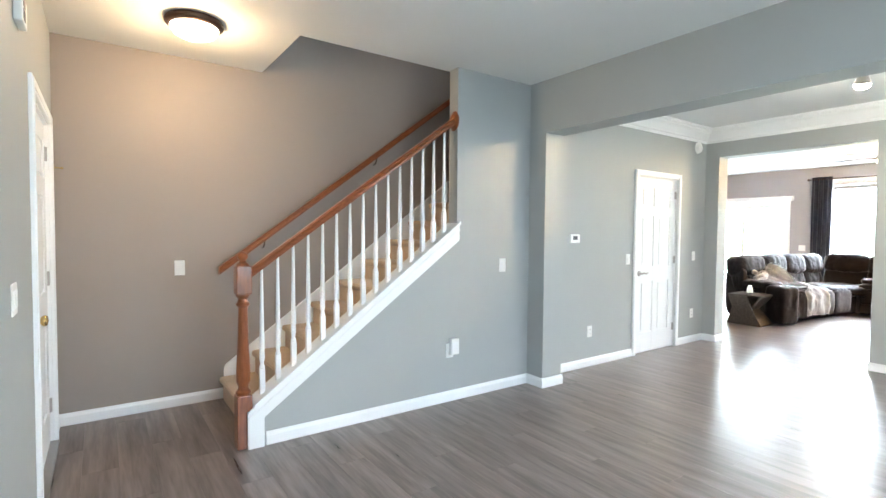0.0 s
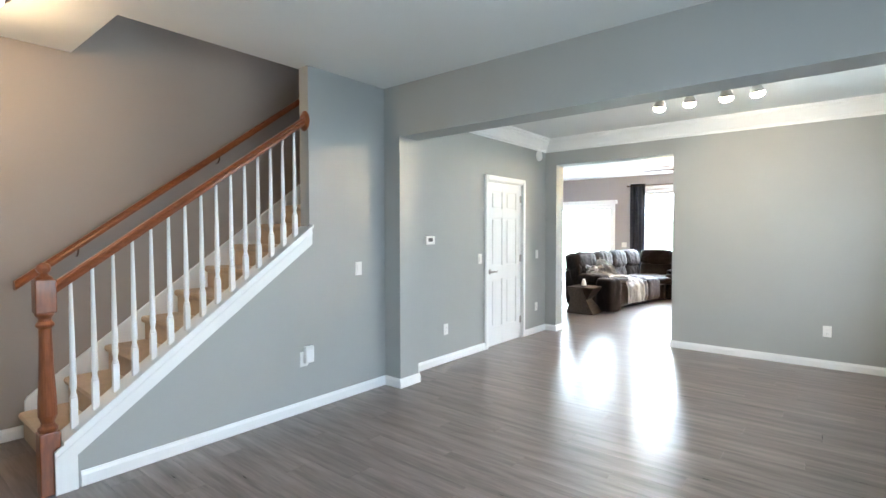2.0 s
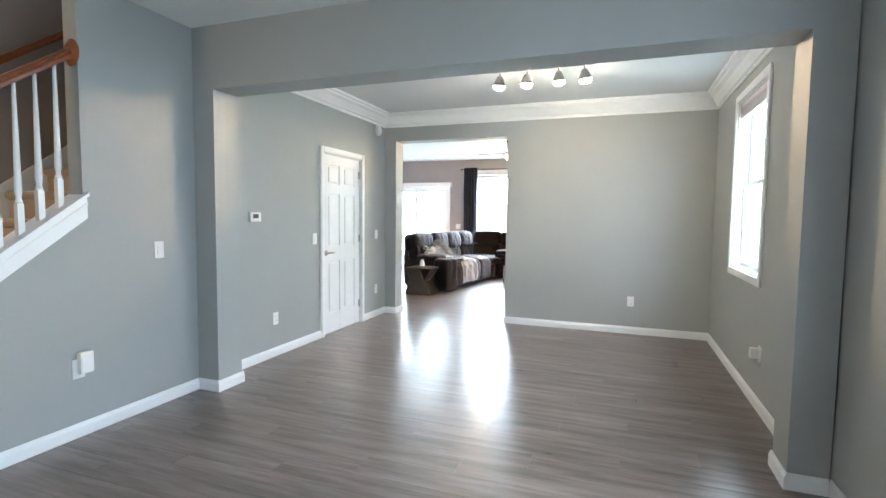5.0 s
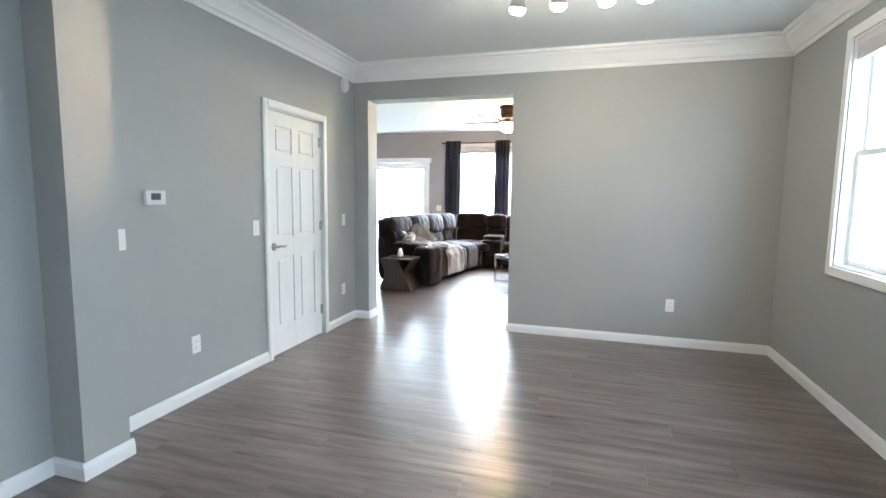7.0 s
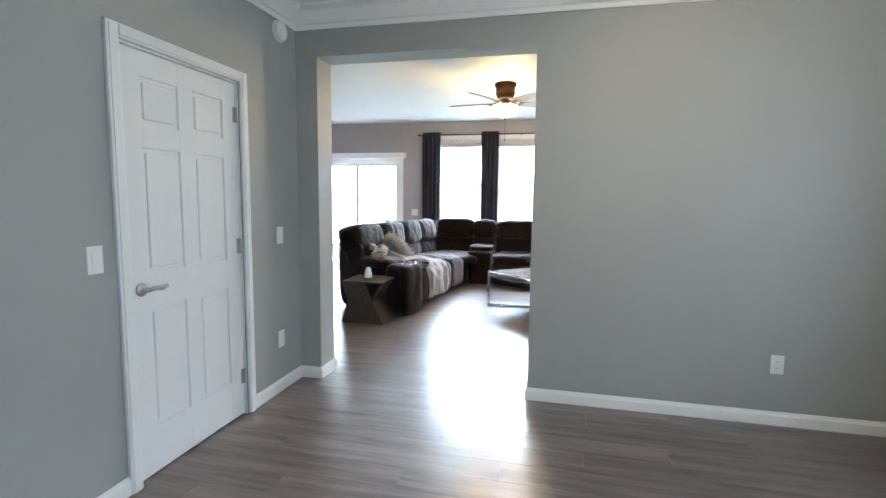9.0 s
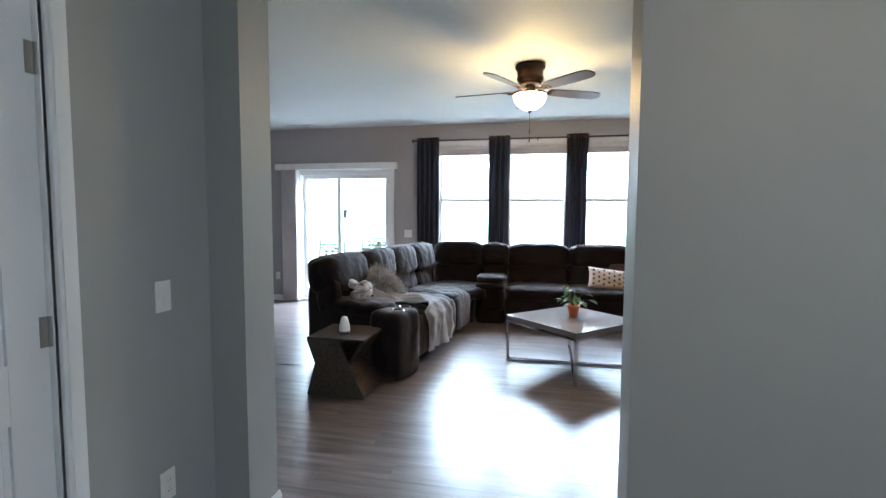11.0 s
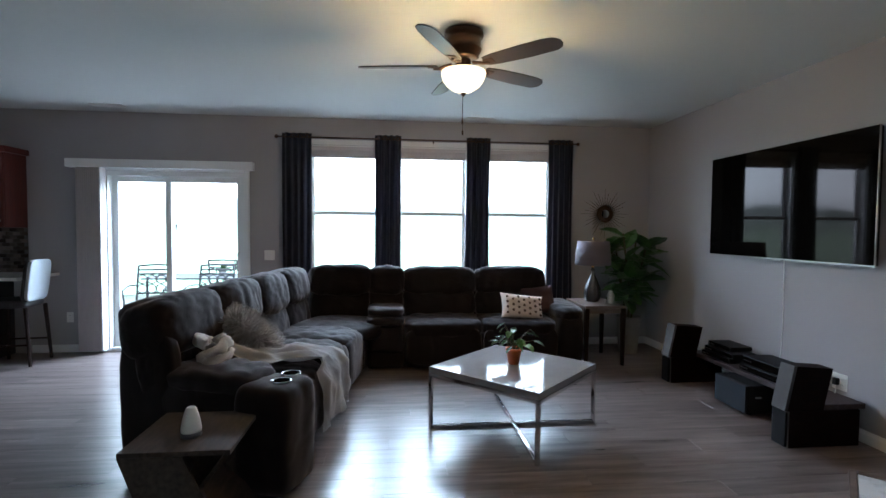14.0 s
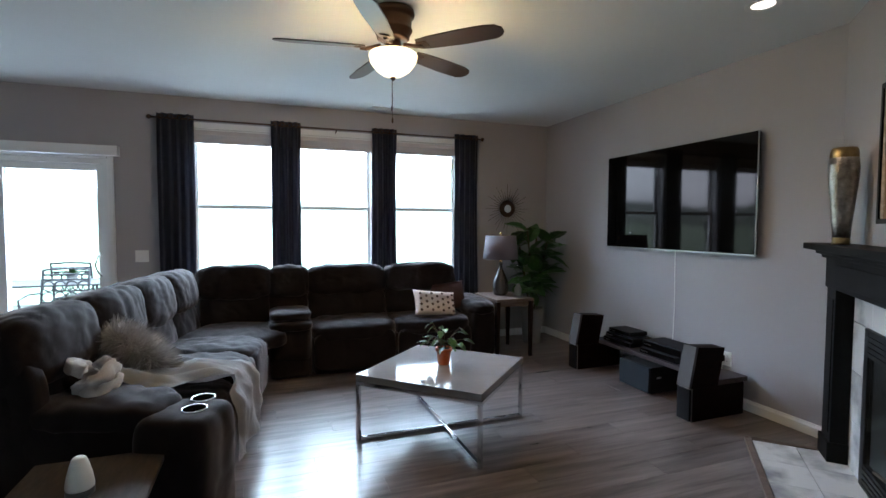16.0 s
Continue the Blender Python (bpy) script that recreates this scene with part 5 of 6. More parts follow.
for y in (1.49, 5.05):
    part("finial", lathe(B(), [(0.010, -0.02), (0.02, -0.01), (0.024, 0.0), (0.02, 0.012), (0.001, 0.022)], 16, pose(12.38, y, 2.475, 90 if y < 2 else -90)), BRONZE, ROD, smooth=True)
for y in (1.62, 3.25, 4.93):
    part("bracket", tube(B(), [(12.489, y, 2.45), (12.43, y, 2.45), (12.385, y, 2.462)], 0.007), BRONZE, ROD, smooth=True)


def curtain(y0, y1, seed, tie):
    d = thing("curtain", "charcoal grommet curtain panel hanging to the floor", "curtain", group="window curtains")
    bm = B()
    n, m = 90, 26
    rows = []
    for j in range(m + 1):
        v = j / m
        z = 2.52 - v * 2.50
        row = []
        squeeze = 1 - tie * 0.22 * math.sin(min(1, v * 1.3) * math.pi) * 0.5 + tie * 0.12 * v
        for i in range(n + 1):
            u = i / n
            amp = 0.028 * (0.75 + 0.35 * noise.noise(Vector((u * 4, seed, v * 1.5))))
            y = (y0 + y1) / 2 + (u - 0.5) * (y1 - y0) * squeeze + 0.008 * noise.noise(Vector((u * 7, v * 2, seed)))
            x = 12.38 + amp * math.sin(u * 2 * math.pi * 4.5 + 0.5 * noise.noise(Vector((v * 2, seed, 0))))
            row.append(bm.verts.new((x, y, z)))
        rows.append(row)
    for a, b in zip(rows, rows[1:]):
        for i in range(n):
            bm.faces.new((a[i], a[i + 1], b[i + 1], b[i]))
    bmesh.ops.solidify(bm, geom=bm.faces[:], thickness=0.003)
    part("panel", bm, CURTAIN, d, smooth=True)
    for k in range(4):
        y = y0 + (k + 0.5) / 4 * (y1 - y0)
        part("grommet", lathe(B(), [(0.016, -0.003), (0.024, -0.003), (0.024, 0.003), (0.016, 0.003)], 16, pose(12.348, y, 2.478, 0, -90), hollow=True), BRONZE, d, "dark metal grommet")


for k, (a, b, t) in enumerate(((4.655, 4.985, 0.15), (3.63, 3.93, 0.5), (2.57, 2.86, 0.6), (1.55, 1.86, 0.5))):
    curtain(a, b, k * 5.3, t)

# ---- television ----
TV = thing("television", "large flat black television hung on the grey wall", "television", pose(10.34, 0.508, 1.672, 0, 0, 180))
part("body", box(B(), -0.825, -0.062, -0.46, 0.825, -0.028, 0.46, 0.004), BLACKP, TV)
part("bezel", box(B(), -0.838, -0.068, -0.470, 0.838, -0.058, 0.470, 0.003), NICKEL, TV, "thin silver bezel")
part("screen", box(B(), -0.831, -0.0705, -0.456, 0.831, -0.0675, 0.464), SCREEN, TV, "dark glossy screen")
part("wall_mount", box(B(), -0.3, -0.0275, -0.2, 0.3, -0.0005, 0.2), BLACKP, TV)
part("sensor_bar", box(B(), -0.03, -0.071, -0.478, 0.03, -0.05, -0.4705, 0.002), NICKEL, TV)
CAB = thing("television_cable", "thin white cable hanging from the television", "cable")
part("cord", tube(B(), [(10.30, 0.53, 1.25), (10.302, 0.524, 1.0), (10.296, 0.524, 0.7), (10.30, 0.53, 0.42), (10.24, 0.60, 0.36)], 0.004, 6), PLASTIC, CAB)

# ---- low media shelf with speakers ----
SHELF = thing("media_shelf", "low dark shelf board resting on two speakers", "shelf", pose(10.29, 0.70, 0))
part("board", box(B(), -0.735, -0.16, 0.2455, 0.735, 0.150, 0.282, 0.003), SHELFWOOD, SHELF)


def low_speaker(x, label):
    d = thing("floor_speaker", label, "speaker", pose(x, 0, 0), "speakers")
    part("cabinet", box(B(), -0.06, 0.59, 0.0, 0.06, 1.105, 0.245, 0.004), SPEAKERWOOD, d)
    part("baffle_edge", box(B(), -0.061, 1.1055, 0.001, 0.061, 1.111, 0.246, 0.001), NICKEL, d, "thin pale edge")
    part("grille", box(B(), -0.057, 1.1115, 0.008, 0.057, 1.130, 0.240, 0.004), BLACKP, d, "black cloth grille")


low_speaker(9.605, "dark wood floor speaker under the shelf end")
low_speaker(10.98, "dark wood floor speaker under the far shelf end")


def top_speaker(x):
    d = thing("bookshelf_speaker", "upright dark wood speaker leaning back on the shelf end", "speaker", pose(x, 0, 0.2465), "speakers")
    bm = B()
    prism(bm, [(0.86, 0.0), (1.115, 0.0), (1.055, 0.30), (0.80, 0.28)], "x", -0.06, 0.06)
    part("cabinet", bm, SPEAKERWOOD, d)
    bm = B()
    prism(bm, [(1.1155, 0.002), (1.137, 0.004), (1.077, 0.303), (1.0555, 0.300)], "x", -0.058, 0.058)
    part("grille", bm, GREYCLOTH, d, "grey cloth grille")


top_speaker(9.605)
top_speaker(10.98)
SUB = thing("subwoofer", "dark blue-black subwoofer box under the shelf", "subwoofer", pose(10.275, 0.80, 0))
part("cabinet", box(B(), -0.185, -0.2, 0.012, 0.185, 0.17, 0.235, 0.006), BLACKP, SUB)
part("grille", box(B(), -0.18, 0.1705, 0.018, 0.18, 0.19, 0.230, 0.004), mat("blue_black_cloth", (0.006, 0.010, 0.017), 0.8, vary=0.2, fine=220, bump=0.2), SUB, "blue-black cloth grille")
part("badge", box(B(), -0.1865, 0.06, 0.135, -0.1855, 0.11, 0.150), NICKEL, SUB, "small pale badge")
for sx in (-0.15, 0.15):
    for sy in (-0.16, 0.12):
        part("foot", rod(B(), (sx, sy, 0), (sx, sy, 0.0115), 0.014), BLACKP, SUB)
for nm, lab, x, y, w, dd, h, z in (("media_player", "slim black media player on the shelf", 10.72, 0.69, 0.19, 0.12, 0.045, 0.2825), ("disc_player", "black disc player lying on another box", 10.70, 0.68, 0.19, 0.115, 0.042, 0.3285), ("game_console", "black game console lying on other boxes", 10.74, 0.655, 0.15, 0.105, 0.04, 0.3715), ("cable_box", "black cable box with a glossy front on the shelf", 10.18, 0.69, 0.215, 0.13, 0.055, 0.2825), ("sound_receiver", "black receiver with rounded top on a cable box", 10.16, 0.675, 0.22, 0.125, 0.065, 0.3385)):
    d = thing(nm, lab, "electronics", pose(x, y, z))
    part("case", box(B(), -w, -dd, 0.0005, w, dd, h, 0.006), BLACKP, d)
    part("front_panel", box(B(), -w + 0.01, dd + 0.0005, 0.008, w - 0.01, dd + 0.004, h - 0.006), SCREEN, d, "glossy front")
    for k in range(4):
        part("button", rod(B(), (w - 0.03 - 0.022 * k, dd + 0.004, h / 2), (w - 0.03 - 0.022 * k, dd + 0.007, h / 2), 0.004, seg=10), NICKEL, d)
CORDS = thing("extension_lead", "pale extension lead with black plug trailing behind speakers", "cable")
part("cord", tube(B(), [(9.80, 0.53, 0.36), (9.76, 0.56, 0.31), (9.78, 0.57, 0.16), (9.83, 0.62, 0.02), (9.95, 0.60, 0.006), (10.05, 0.57, 0.12), (10.0, 0.535, 0.20)], 0.004, 6), PLASTIC, CORDS, "pale cord")
part("plug", box(B(), 9.775, 0.5145, 0.335, 9.825, 0.545, 0.385, 0.006), BLACKP, CORDS)

# ---- fireplace ----
FM = pose(7.42, 2.068, 0, 0, 0, -45)
FL = 2.206
FC = FL / 2
FP2 = thing("fireplace", "black fireplace surround with white marble and glass firebox", "fireplace", FM)
for s in (-1, 1):
    x0, x1 = sorted((FC + s * 0.87, FC + s * 0.70))
    bm = B()
    box(bm, x0, 0.001, 0.031, x1, 0.11, 1.06, 0.004)
    box(bm, x0 + 0.03, 0.11, 0.20, x1 - 0.03, 0.116, 1.0, 0.002)
    box(bm, x0 - 0.012, 0.001, 0.032, x1 + 0.012, 0.125, 0.15, 0.005)
    part("pilaster", bm, MANTEL, FP2, "black fluted leg")
part("frieze", box(B(), FC - 0.88, 0.001, 1.0605, FC + 0.88, 0.12, 1.24, 0.006), MANTEL, FP2)
part("frieze_panel", box(B(), FC - 0.66, 0.1205, 1.09, FC + 0.66, 0.128, 1.21, 0.004), MANTEL, FP2)
bm = B()
box(bm, FC - 0.90, 0.001, 1.2405, FC + 0.90, 0.14, 1.262, 0.004)
box(bm, FC - 0.93, 0.001, 1.2625, FC + 0.93, 0.165, 1.288, 0.008)
part("mantel_moulding", bm, MANTEL, FP2)
part("mantel_shelf", box(B(), FC - 1.0, 0.001, 1.2885, FC + 1.0, 0.215, 1.328, 0.005), MANTEL, FP2, "black mantel shelf")
for s in (-1, 1):
    for k in range(3):
        x0, x1 = sorted((FC + s * 0.6985, FC + s * 0.48))
        part("marble_tile", box(B(), x0, 0.001, 0.031 + k * 0.285, x1, 0.022, 0.313 + k * 0.285, 0.0015), MARBLE, FP2)
for k in range(5):
    x = FC - 0.6985 + k * 0.2794
    part("marble_tile", box(B(), x, 0.001, 0.887, x + 0.277, 0.022, 1.0595, 0.0015), MARBLE, FP2)
bm = B()
box(bm, FC - 0.478, 0.001, 0.031, FC - 0.42, 0.035, 0.885, 0.003)
box(bm, FC + 0.42, 0.001, 0.031, FC + 0.478, 0.035, 0.885, 0.003)
box(bm, FC - 0.42, 0.001, 0.74, FC + 0.42, 0.035, 0.885, 0.003)
box(bm, FC - 0.42, 0.001, 0.031, FC + 0.42, 0.035, 0.16, 0.003)
box(bm, FC - 0.42, 0.001, 0.16, FC + 0.42, 0.006, 0.74)
insert = part("firebox_frame", bm, FIREBOX, FP2, "black steel firebox")
for z0 in (0.045, 0.755):
    for k in range(4):
        part("louvre", box(B(), FC - 0.40, 0.0355, z0 + k * 0.028, FC + 0.40, 0.046, z0 + 0.016 + k * 0.028, 0.002), FIREBOX, insert)
g = part("glass_front", box(B(), FC - 0.418, 0.028, 0.162, FC + 0.418, 0.031, 0.738), CLEAR, FP2, "clear fire glass")
for k, (x, z, a) in enumerate(((-0.1, 0.20, 8), (0.12, 0.20, -10), (0.0, 0.26, 20))):
    bm = B()
    rod(bm, (-0.2, 0, 0), (0.2, 0, 0), 0.010, 0.009, 10)
    part("log", bm, LOG, insert, "ceramic log", m=pose(FC + x, 0.0175, z, 0, -a, 0))
HE = thing("hearth", "white marble tile hearth edged in pale wood", "hearth", FM)
part("base", box(B(), FC - 0.87, 0.004, 0.0, FC + 0.87, 0.50, 0.018), CONCRETE, HE)
for i in range(6):
    for j in range(2):
        part("marble_tile", box(B(), FC - 0.855 + i * 0.285 + 0.001, 0.006 + j * 0.236, 0.0182, FC - 0.855 + (i + 1) * 0.285 - 0.001, 0.006 + (j + 1) * 0.236 - 0.002, 0.0295, 0.001), MARBLE, HE)
for q4 in ((FC - 0.90, 0.4785, FC + 0.90, 0.515), (FC - 0.90, 0.004, FC - 0.8555, 0.478), (FC + 0.8555, 0.004, FC + 0.90, 0.478)):
    part("edge_strip", box(B(), q4[0], q4[1], 0.0, q4[2], q4[3], 0.034, 0.006), ENDWOOD, HE, "pale wood edge")
VASE = thing("tall_vase", "tall hammered gold and silver metal vase", "vase", FM @ pose(FL - 0.47, 0.115, 1.3285))
part("neck", lathe(B(), [(0.066, 0.49), (0.067, 0.505), (0.062, 0.535), (0.057, 0.545), (0.052, 0.54), (0.056, 0.49)], 32, hollow=True), GOLDVASE, VASE, "gold rim", True)
part("body", lathe(B(), [(0.042, 0.0405), (0.047, 0.12), (0.060, 0.26), (0.072, 0.38), (0.073, 0.44), (0.066, 0.4895)], 32), SILVERVASE, VASE, "hammered silver body", True)
part("foot", lathe(B(), [(0.040, 0.0), (0.043, 0.004), (0.042, 0.03), (0.042, 0.04)], 32), GOLDVASE, VASE, "gold foot", True)
ART = thing("framed_picture", "framed picture of pale birch trunks on brown", "picture", FM @ pose(FC, 0.0, 1.80, 0, 0, 180))
part("canvas", box(B(), -0.36, -0.028, -0.33, 0.36, -0.002, 0.33), ARTBG, ART)
for a, b, c, d in ((-0.385, -0.355, 0.385, -0.33), (-0.385, 0.33, 0.385, 0.355), (-0.385, -0.3299, -0.36, 0.3299), (0.36, -0.3299, 0.385, 0.3299)):
    part("frame", box(B(), a, -0.04, b, c, -0.001, d, 0.003), BLACKP, ART, "thin dark frame")
rnd = random.Random(8)
for k in range(13):
    x = -0.33 + k * 0.054 + rnd.uniform(-0.012, 0.012)
    w = rnd.uniform(0.008, 0.02)
    lean = rnd.uniform(-0.025, 0.025)
    bm = B()
    prism(bm, [(x - w, -0.328), (x + w, -0.328), (x + lean + w * 0.7, 0.328), (x + lean - w * 0.7, 0.328)], "y", -0.031, -0.0285)
    part("painted_trunk", bm, ARTTRUNK, ART)

# ---- kitchen corner ----
UC = thing("upper_cabinet", "dark cherry upper kitchen cabinet with crown", "cabinet", pose(12.489, 7.77, 0, 0, 0, -90))
UCW = 1.5
part("body", box(B(), -UCW, -0.31, 1.41, 0, 0, 2.20, 0.002), CHERRY, UC)
bm = B()
prism(bm, [(-0.33, 2.2005), (-0.34, 2.22), (-0.375, 2.25), (-0.375, 2.262), (0.0, 2.262), (0.0, 2.2005)], "x", -UCW, 0.03)
part("crown", bm, CHERRY, UC)
for k in range(3):
    x1 = -0.006 - k * 0.5
    bm = B()
    box(bm, x1 - 0.485, -0.332, 1.42, x1, -0.3105, 2.19, 0.003)
    dr = part("door", bm, CHERRY, UC)
    part("raised_panel", box(B(), x1 - 0.42, -0.337, 1.49, x1 - 0.065, -0.3325, 2.12, 0.004), CHERRY, dr)
    part("knob", lathe(B(), [(0.006, 0), (0.006, 0.012), (0.013, 0.018), (0.001, 0.026)], 12, pose(x1 - 0.03, -0.332, 1.48, 90)), NICKEL, dr)
BC = thing("base_cabinet", "black base cabinet under the kitchen counter", "cabinet", pose(12.489, 7.93, 0, 0, 0, -90))
part("body", box(B(), -1.25, -0.60, 0.09, 0, 0, 0.875, 0.002), ESPRESSO, BC)
part("toe_kick", box(B(), -1.3, -0.53, 0.0, 0, 0, 0.0895), ESPRESSO, BC)
for k in range(2):
    dr = part("door", box(B(), -0.64 - k * 0.645, -0.62, 0.10, -0.008 - k * 0.645, -0.6005, 0.865, 0.003), ESPRESSO, BC)
    part("handle", tube(B(), [(-0.07 - k * 0.645, -0.62, 0.78), (-0.07 - k * 0.645, -0.65, 0.77), (-0.07 - k * 0.645, -0.65, 0.67), (-0.07 - k * 0.645, -0.62, 0.66)], 0.005), NICKEL, dr)
CTOP = thing("countertop", "pale kitchen countertop overhanging the base cabinet", "countertop", pose(12.489, 7.45, 0, 0, 0, -90))
part("slab", box(B(), -1.72, -0.63, 0.8755, 0, 0, 0.91, 0.004), QUARTZ, CTOP)
SPL = thing("backsplash", "dark glass mosaic backsplash over the counter", "backsplash", pose(12.489, 7.77, 0, 0, 0, -90))
part("grout", box(B(), -1.4, -0.006, 0.912, 0, 0, 1.409), GREYP, SPL)
tile = None
for i in range(12):
    for j in range(18):
        off = 0.035 if i % 2 else 0.0
        x = -0.002 - j * 0.075 - off
        if x - 0.073 < -1.4:
            continue
        if tile is None:
            tile = part("tile", box(B(), -0.073, -0.0105, 0.0, 0.0, -0.0065, 0.039), MOSAIC, SPL, m=pose(x, 0, 0.914 + i * 0.041))
        else:
            o = new("tile", tile.data)
            o.parent, o.matrix_basis = SPL, pose(x, 0, 0.914 + i * 0.041)
CUP = thing("mug", "white mug on the kitchen counter", "mug", pose(12.25, 7.95, 0.9105))
part("body", lathe(B(), [(0.035, 0), (0.038, 0.004), (0.040, 0.09), (0.037, 0.09), (0.035, 0.01)], 20, hollow=True), PLASTIC, CUP, smooth=True)
part("handle", tube(B(), [(-0.039, 0, 0.075), (-0.06, 0, 0.07), (-0.064, 0, 0.045), (-0.055, 0, 0.025), (-0.039, 0, 0.02)], 0.005), PLASTIC, CUP, smooth=True)
BS = thing("bar_stool", "bar stool with pale grey-blue back and dark legs", "bar stool", pose(12.06, 7.60, 0, 0, 0, 6))
part("seat", puff(B(), (0, 0.03, 0.635), (0.20, 0.21, 0.045), 5, 12), ESPRESSO, BS, smooth=True)
part("backrest", puff(B(), (0, 0, 0), (0.185, 0.022, 0.215), 6, 12, 0, 6, pose(0, -0.20, 0.87, 7)), STOOLFAB, BS, "padded pale backrest", True)
part("back_shell", puff(B(), (0, 0, 0), (0.19, 0.012, 0.21), 8, 8, 0, 6, pose(0, -0.165, 0.87, 7)), ESPRESSO, BS, smooth=True)
for sx in (-1, 1):
    for sy in (-1, 1):
        part("leg", rod(B(), (sx * 0.185, sy * 0.20 - 0.01, 0.0), (sx * 0.165, sy * 0.17, 0.60), 0.015, 0.02, 8), DARKLEG, BS)
    part("stretcher", rod(B(), (sx * 0.18, -0.195, 0.22), (sx * 0.18, 0.18, 0.22), 0.010, seg=8), DARKLEG, BS)
part("foot_rail", rod(B(), (-0.18, 0.185, 0.28), (0.18, 0.185, 0.28), 0.011, seg=8), DARKLEG, BS)

# ---- outdoors ----
bm = B()
box(bm, -60, -60, -0.35, 120, 120, -0.20)
tagged(part("ground", bm, GRASS), "green lawn round the house", "lawn", kind="structure")
bm = B()
box(bm, 12.65, -2, -0.20, 17.9, 12, -0.06, 0.01)
tagged(part("patio_pavement", bm, CONCRETE), "pale concrete patio slab", "patio", kind="structure")
HAZE = bpy.data.materials.new("bright_overcast_haze")
HAZE.use_nodes = True
_h = HAZE.node_tree
_hb = _h.nodes["Principled BSDF"]
_hb.inputs["Base Color"].default_value = (0.5, 0.5, 0.5, 1)
_tc, _nz, _rp = _h.nodes.new("ShaderNodeTexCoord"), _h.nodes.new("ShaderNodeTexNoise"), _h.nodes.new("ShaderNodeMix")
_rp.data_type = "RGBA"
_nz.inputs["Scale"].default_value = 0.35
_rp.inputs["A"].default_value, _rp.inputs["B"].default_value = (0.74, 0.88, 0.97, 1), (0.88, 0.95, 1.0, 1)
_h.links.new(_tc.outputs["Object"], _nz.inputs["Vector"])
_h.links.new(_nz.outputs["Fac"], _rp.inputs["Factor"])
_sx, _wob, _ht, _cr = (_h.nodes.new("ShaderNode" + k) for k in ("SeparateXYZ", "TexNoise", "Math", "ValToRGB"))
_wob.inputs["Scale"].default_value = 0.9
_ht.operation = "MULTIPLY_ADD"
_ht.inputs[1].default_value = 0.55
_h.links.new(_tc.outputs["Object"], _wob.inputs["Vector"])
_h.links.new(_tc.outputs["Object"], _sx.inputs["Vector"])
_h.links.new(_wob.outputs["Fac"], _ht.inputs[0])
_h.links.new(_sx.outputs["Z"], _ht.inputs[2])
_div, _mul = _h.nodes.new("ShaderNodeMath"), _h.nodes.new("ShaderNodeMix")
_div.operation, _div.inputs[1].default_value = "DIVIDE", 4.0
_h.links.new(_ht.outputs["Value"], _div.inputs[0])
_h.links.new(_div.outputs["Value"], _cr.inputs["Fac"])
_el = _cr.color_ramp.elements
_el[0].position, _el[0].color = 0.40, (0.16, 0.20, 0.14, 1)
_el[1].position, _el[1].color = 0.70, (1, 1, 1, 1)
for _p, _c in ((0.44, (0.10, 0.115, 0.09, 1)), (0.56, (0.13, 0.145, 0.13, 1)), (0.60, (0.75, 0.75, 0.75, 1))):
    _e = _cr.color_ramp.elements.new(_p)
    _e.color = _c
_mul.data_type, _mul.blend_type = "RGBA", "MULTIPLY"
_mul.inputs["Factor"].default_value = 1.0
_h.links.new(_rp.outputs["Result"], _mul.inputs["A"])
_h.links.new(_cr.outputs["Color"], _mul.inputs["B"])
_h.links.new(_mul.outputs["Result"], _hb.inputs["Emission Color"])
_hb.inputs["Emission Strength"].default_value = 26.0
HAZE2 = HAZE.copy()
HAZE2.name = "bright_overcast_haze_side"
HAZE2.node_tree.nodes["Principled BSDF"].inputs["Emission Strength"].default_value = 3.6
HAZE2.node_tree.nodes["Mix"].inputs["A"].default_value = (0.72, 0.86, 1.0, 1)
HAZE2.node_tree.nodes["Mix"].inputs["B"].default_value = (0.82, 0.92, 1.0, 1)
bm = B()
box(bm, 18.0, -16, -0.2, 18.2, 26, 11)
tagged(part("backdrop_east", bm, HAZE), "pale field, tree line and white overcast sky", "backdrop", kind="structure")
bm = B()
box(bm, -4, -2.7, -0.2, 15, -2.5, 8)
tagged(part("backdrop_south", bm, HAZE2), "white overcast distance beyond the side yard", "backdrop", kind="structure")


def patio_chair(m):
    d = thing("patio_chair", "dark cast metal patio chair with a lattice back", "patio chair", m, "patio chairs")
    part("seat", box(B(), -0.24, -0.24, 0.40, 0.24, 0.24, 0.425, 0.006), CASTAL, d)
    bm = B()
    for x in (-0.25, 0.25):
        tube(bm, [(x, 0.24, 0.42), (x, 0.27, 0.65), (x * 0.98, 0.32, 0.92)], 0.016, 8)
    for z, y in ((0.92, 0.32), (0.86, 0.308), (0.80, 0.296), (0.52, 0.252)):
        tube(bm, [(-0.25, y, z), (0, y + 0.015, z + 0.015 * (z > 0.9)), (0.25, y, z)], 0.014, 8)
    part("back_frame", bm, CASTAL, d)
    bm = B()
    for k in range(4):
        x = -0.1875 + k * 0.125
        for z in (0.585, 0.72):
            pts = [(x + 0.062 * math.cos(a), 0.265 + (z - 0.585) * 0.18 + 0.01, z + 0.062 * math.sin(a)) for a in [i * math.pi / 6 for i in range(13)]]
            tube(bm, pts, 0.010, 6)
    part("lattice", bm, CASTAL, d)
    for x in (-0.23, 0.23):
        for y in (-0.22, 0.23):
            part("leg", rod(B(), (x, y, 0), (x * 0.96, y * 0.95, 0.40), 0.013, 0.016, 8), CASTAL, d)
        part("armrest", tube(B(), [(x * 1.08, 0.27, 0.64), (x * 1.12, 0.0, 0.66), (x * 1.1, -0.22, 0.62), (x, -0.22, 0.42)], 0.013, 8), CASTAL, d)
    return d


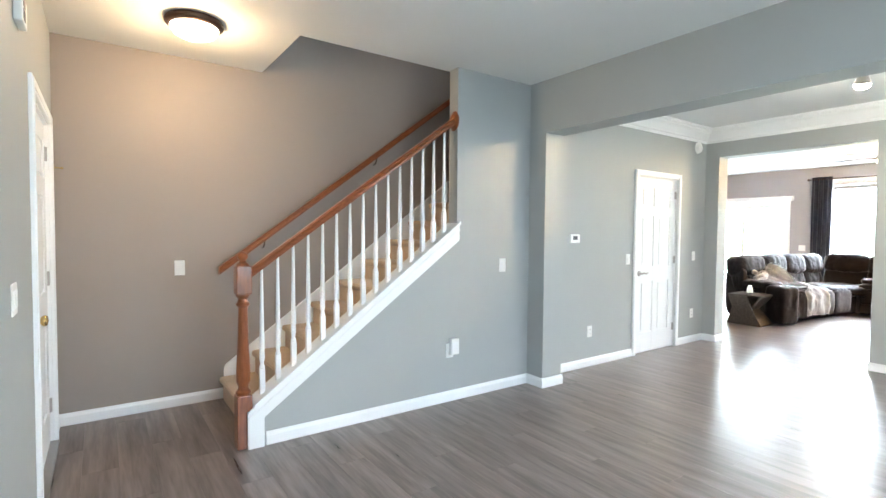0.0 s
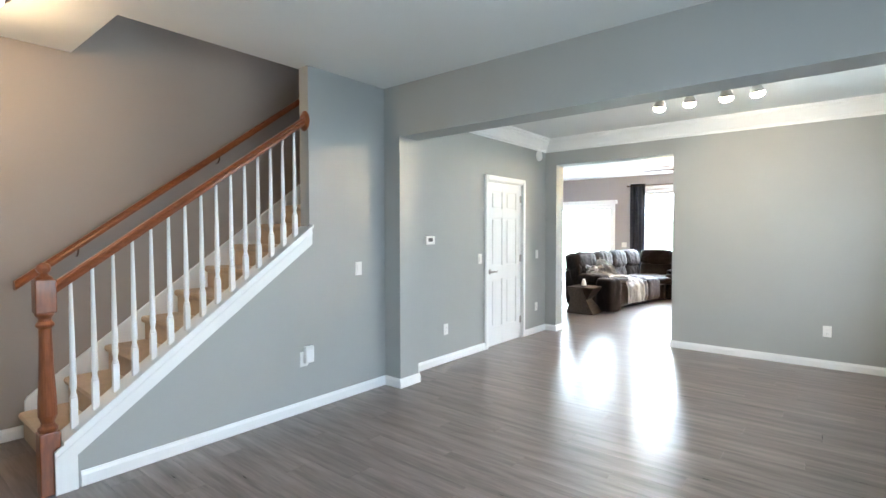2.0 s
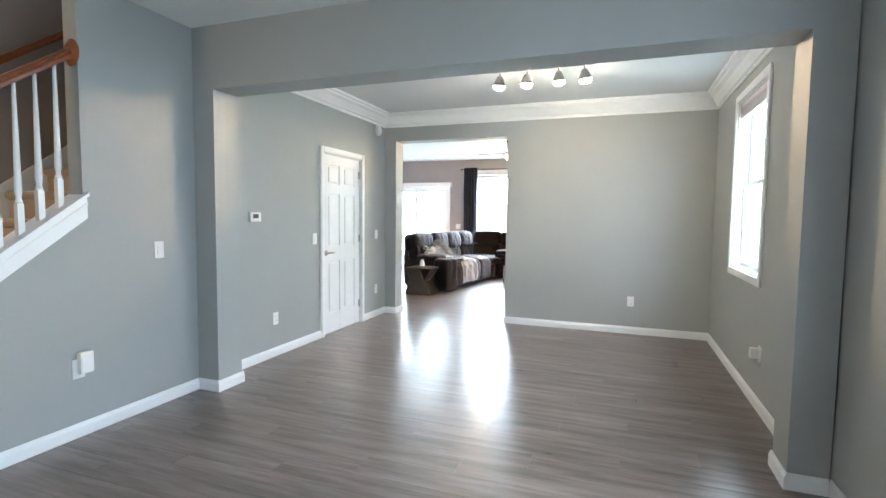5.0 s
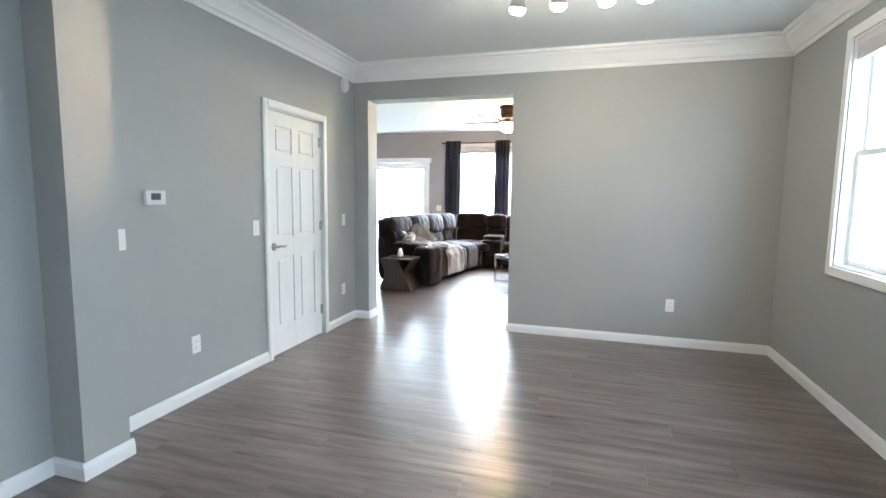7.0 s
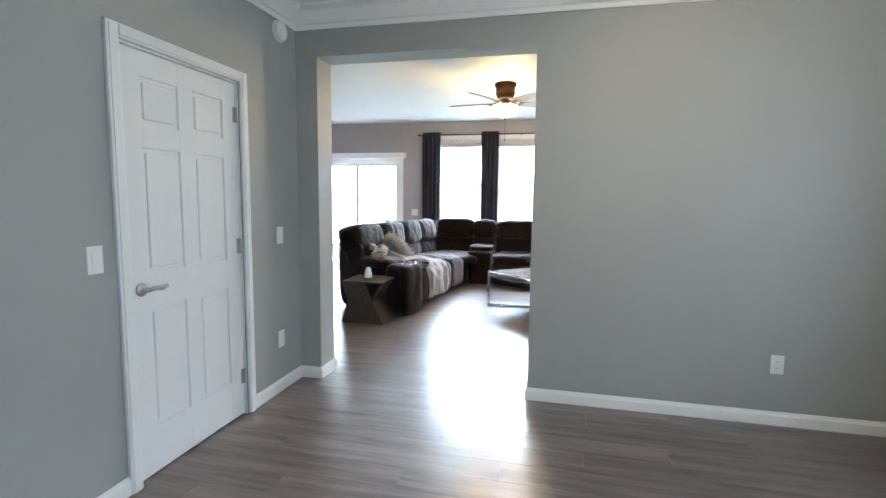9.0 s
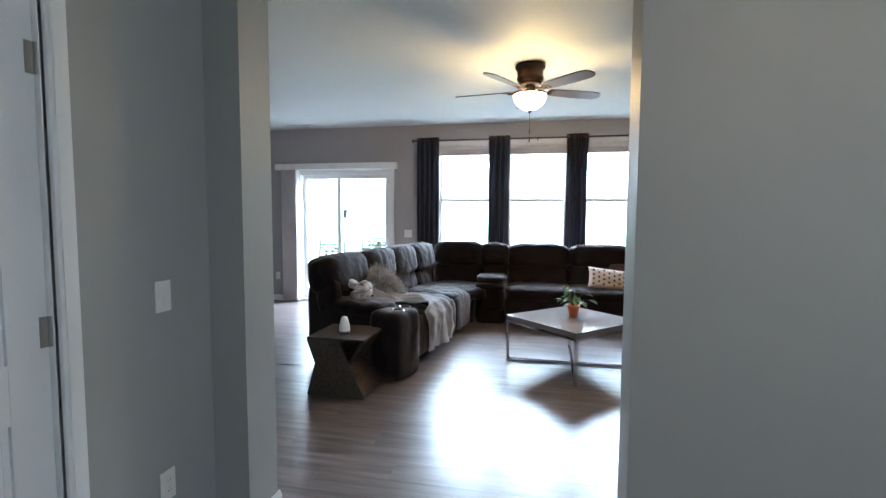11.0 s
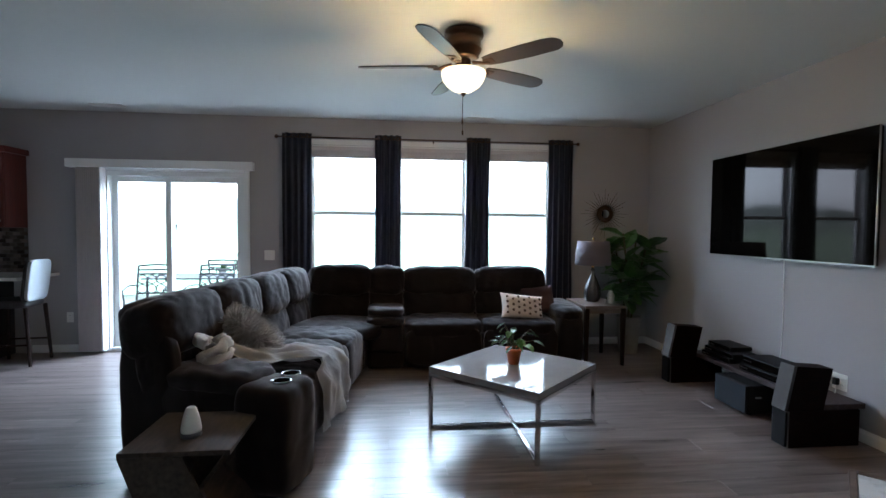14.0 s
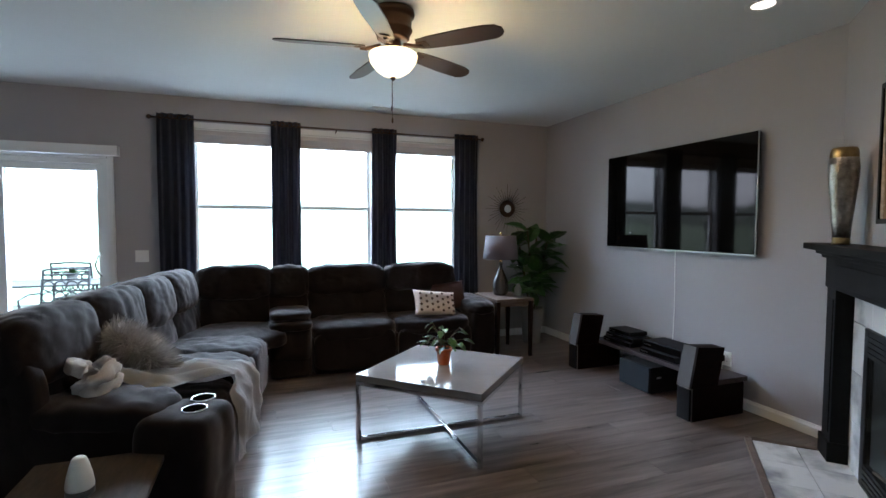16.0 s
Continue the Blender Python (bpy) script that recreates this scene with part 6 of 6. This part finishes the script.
C1 = patio_chair(pose(13.85, 7.15, -0.06, 0, 0, -84))
copy_thing(C1, pose(13.85, 6.35, -0.06, 0, 0, -95))
copy_thing(C1, pose(15.6, 6.6, -0.06, 0, 0, 85))
PT = thing("patio_table", "dark metal patio dining table", "patio table", pose(14.75, 6.75, -0.06))
part("tabletop", box(B(), -0.42, -0.75, 0.69, 0.42, 0.75, 0.715, 0.006), CASTAL, PT)
for x in (-0.36, 0.36):
    for y in (-0.68, 0.68):
        part("leg", rod(B(), (x, y, 0), (x, y, 0.69), 0.018, seg=8), CASTAL, PT)
TORCH = thing("garden_torch", "slim garden torch on a pole", "torch", pose(16.4, 7.9, -0.06))
part("pole", rod(B(), (0, 0, 0), (0, 0, 1.35), 0.011, seg=8), CASTAL, TORCH)
part("bowl", lathe(B(), [(0.012, 1.34), (0.045, 1.38), (0.07, 1.55), (0.062, 1.55), (0.02, 1.40)], 18, hollow=True), CASTAL, TORCH, smooth=True)
PP = thing("patio_plant", "small green plant in a pot on the patio table", "potted plant", pose(14.75, 6.45, 0.656))
part("pot", lathe(B(), [(0.05, 0), (0.07, 0.09), (0.06, 0.09)], 18, hollow=True), POTGREY, PP)
rnd = random.Random(3)
for k in range(22):
    part("leaf", leaf_mesh(0.14, 0.05, 0.3), LEAF, PP, m=pose(0, 0, 0.08, rnd.uniform(-20, 20), rnd.uniform(-80, -15), rnd.uniform(0, 360)))

# ---- floor planks ----
PW, PL, GAP, TH_P = 0.178, 1.22, 0.0006, 0.006


def plank_bm(length):
    bm = B()
    a, b, c = PW / 2 - GAP / 2, length / 2 - GAP / 2, 0.0007
    lo = [bm.verts.new((sx * a, sy * b, -TH_P)) for sx, sy in ((-1, -1), (1, -1), (1, 1), (-1, 1))]
    mid = [bm.verts.new((sx * a, sy * b, -c)) for sx, sy in ((-1, -1), (1, -1), (1, 1), (-1, 1))]
    top = [bm.verts.new((sx * (a - c), sy * (b - c), 0)) for sx, sy in ((-1, -1), (1, -1), (1, 1), (-1, 1))]
    for u, v in ((lo, mid), (mid, top)):
        for k in range(4):
            bm.faces.new((u[k], u[(k + 1) % 4], v[(k + 1) % 4], v[k]))
    bm.faces.new(top)
    return bm


rnd = random.Random(77)
meshes, rest = {}, []
count = 0
x = FX - 0.02
row = 0
while x < 12.49:
    left, right = (0.24, 5.60) if x < 4.05 else ((0.36, 4.55) if x < 7.2 else (0.45, 9.25))
    start = left - ((row * 0.37 + rnd.uniform(0, 0.12)) % 1.0) * PL
    y = start
    while y < right:
        a, b = max(y, left), min(y + PL, right)
        n = round(b - a, 2)
        if n > 0.05:
            cx, cy = x + PW / 2, a + n / 2
            near = (x < 7.3 and 0.3 < cy < 4.6) or (7.2 < x < 10.2 and 1.5 < cy < 5.2)
            if near and count < 300:
                if n not in meshes:
                    ob = part("plank", plank_bm(n), PLANK, FLOOR)
                    meshes[n] = ob.data
                else:
                    ob = new("plank", meshes[n])
                    ob.parent = FLOOR
                ob.matrix_basis = pose(cx, cy, 0)
                count += 1
            else:
                rest.append((cx, cy, n))
        y += PL
    x += PW
    row += 1
verts, faces = [], []
for cx, cy, n in rest:
    a, b, c = PW / 2 - GAP / 2, n / 2 - GAP / 2, 0.0007
    k = len(verts)
    for d, z in ((0, -TH_P), (0, -c), (c, 0)):
        verts += [(cx + sx * (a - d), cy + sy * (b - d), z) for sx, sy in ((-1, -1), (1, -1), (1, 1), (-1, 1))]
    for r in (0, 4):
        faces += [(k + r + i, k + r + (i + 1) % 4, k + r + 4 + (i + 1) % 4, k + r + 4 + i) for i in range(4)]
    faces.append((k + 8, k + 9, k + 10, k + 11))
me = bpy.data.meshes.new("far_planks")
me.from_pydata(verts, [], faces)
PLANKI = PLANK.copy()
PLANKI.name = "grey_brown_vinyl_plank_joined"
_n = PLANKI.node_tree
_geo = _n.nodes.new("ShaderNodeNewGeometry")
for lk in list(_n.links):
    if lk.from_node.bl_idname == "ShaderNodeObjectInfo":
        _n.links.new(_geo.outputs["Random Per Island"], lk.to_socket)
me.materials.append(PLANKI)
far = new("far_planks", me)
far.parent = FLOOR
far["kind"] = "stuff"
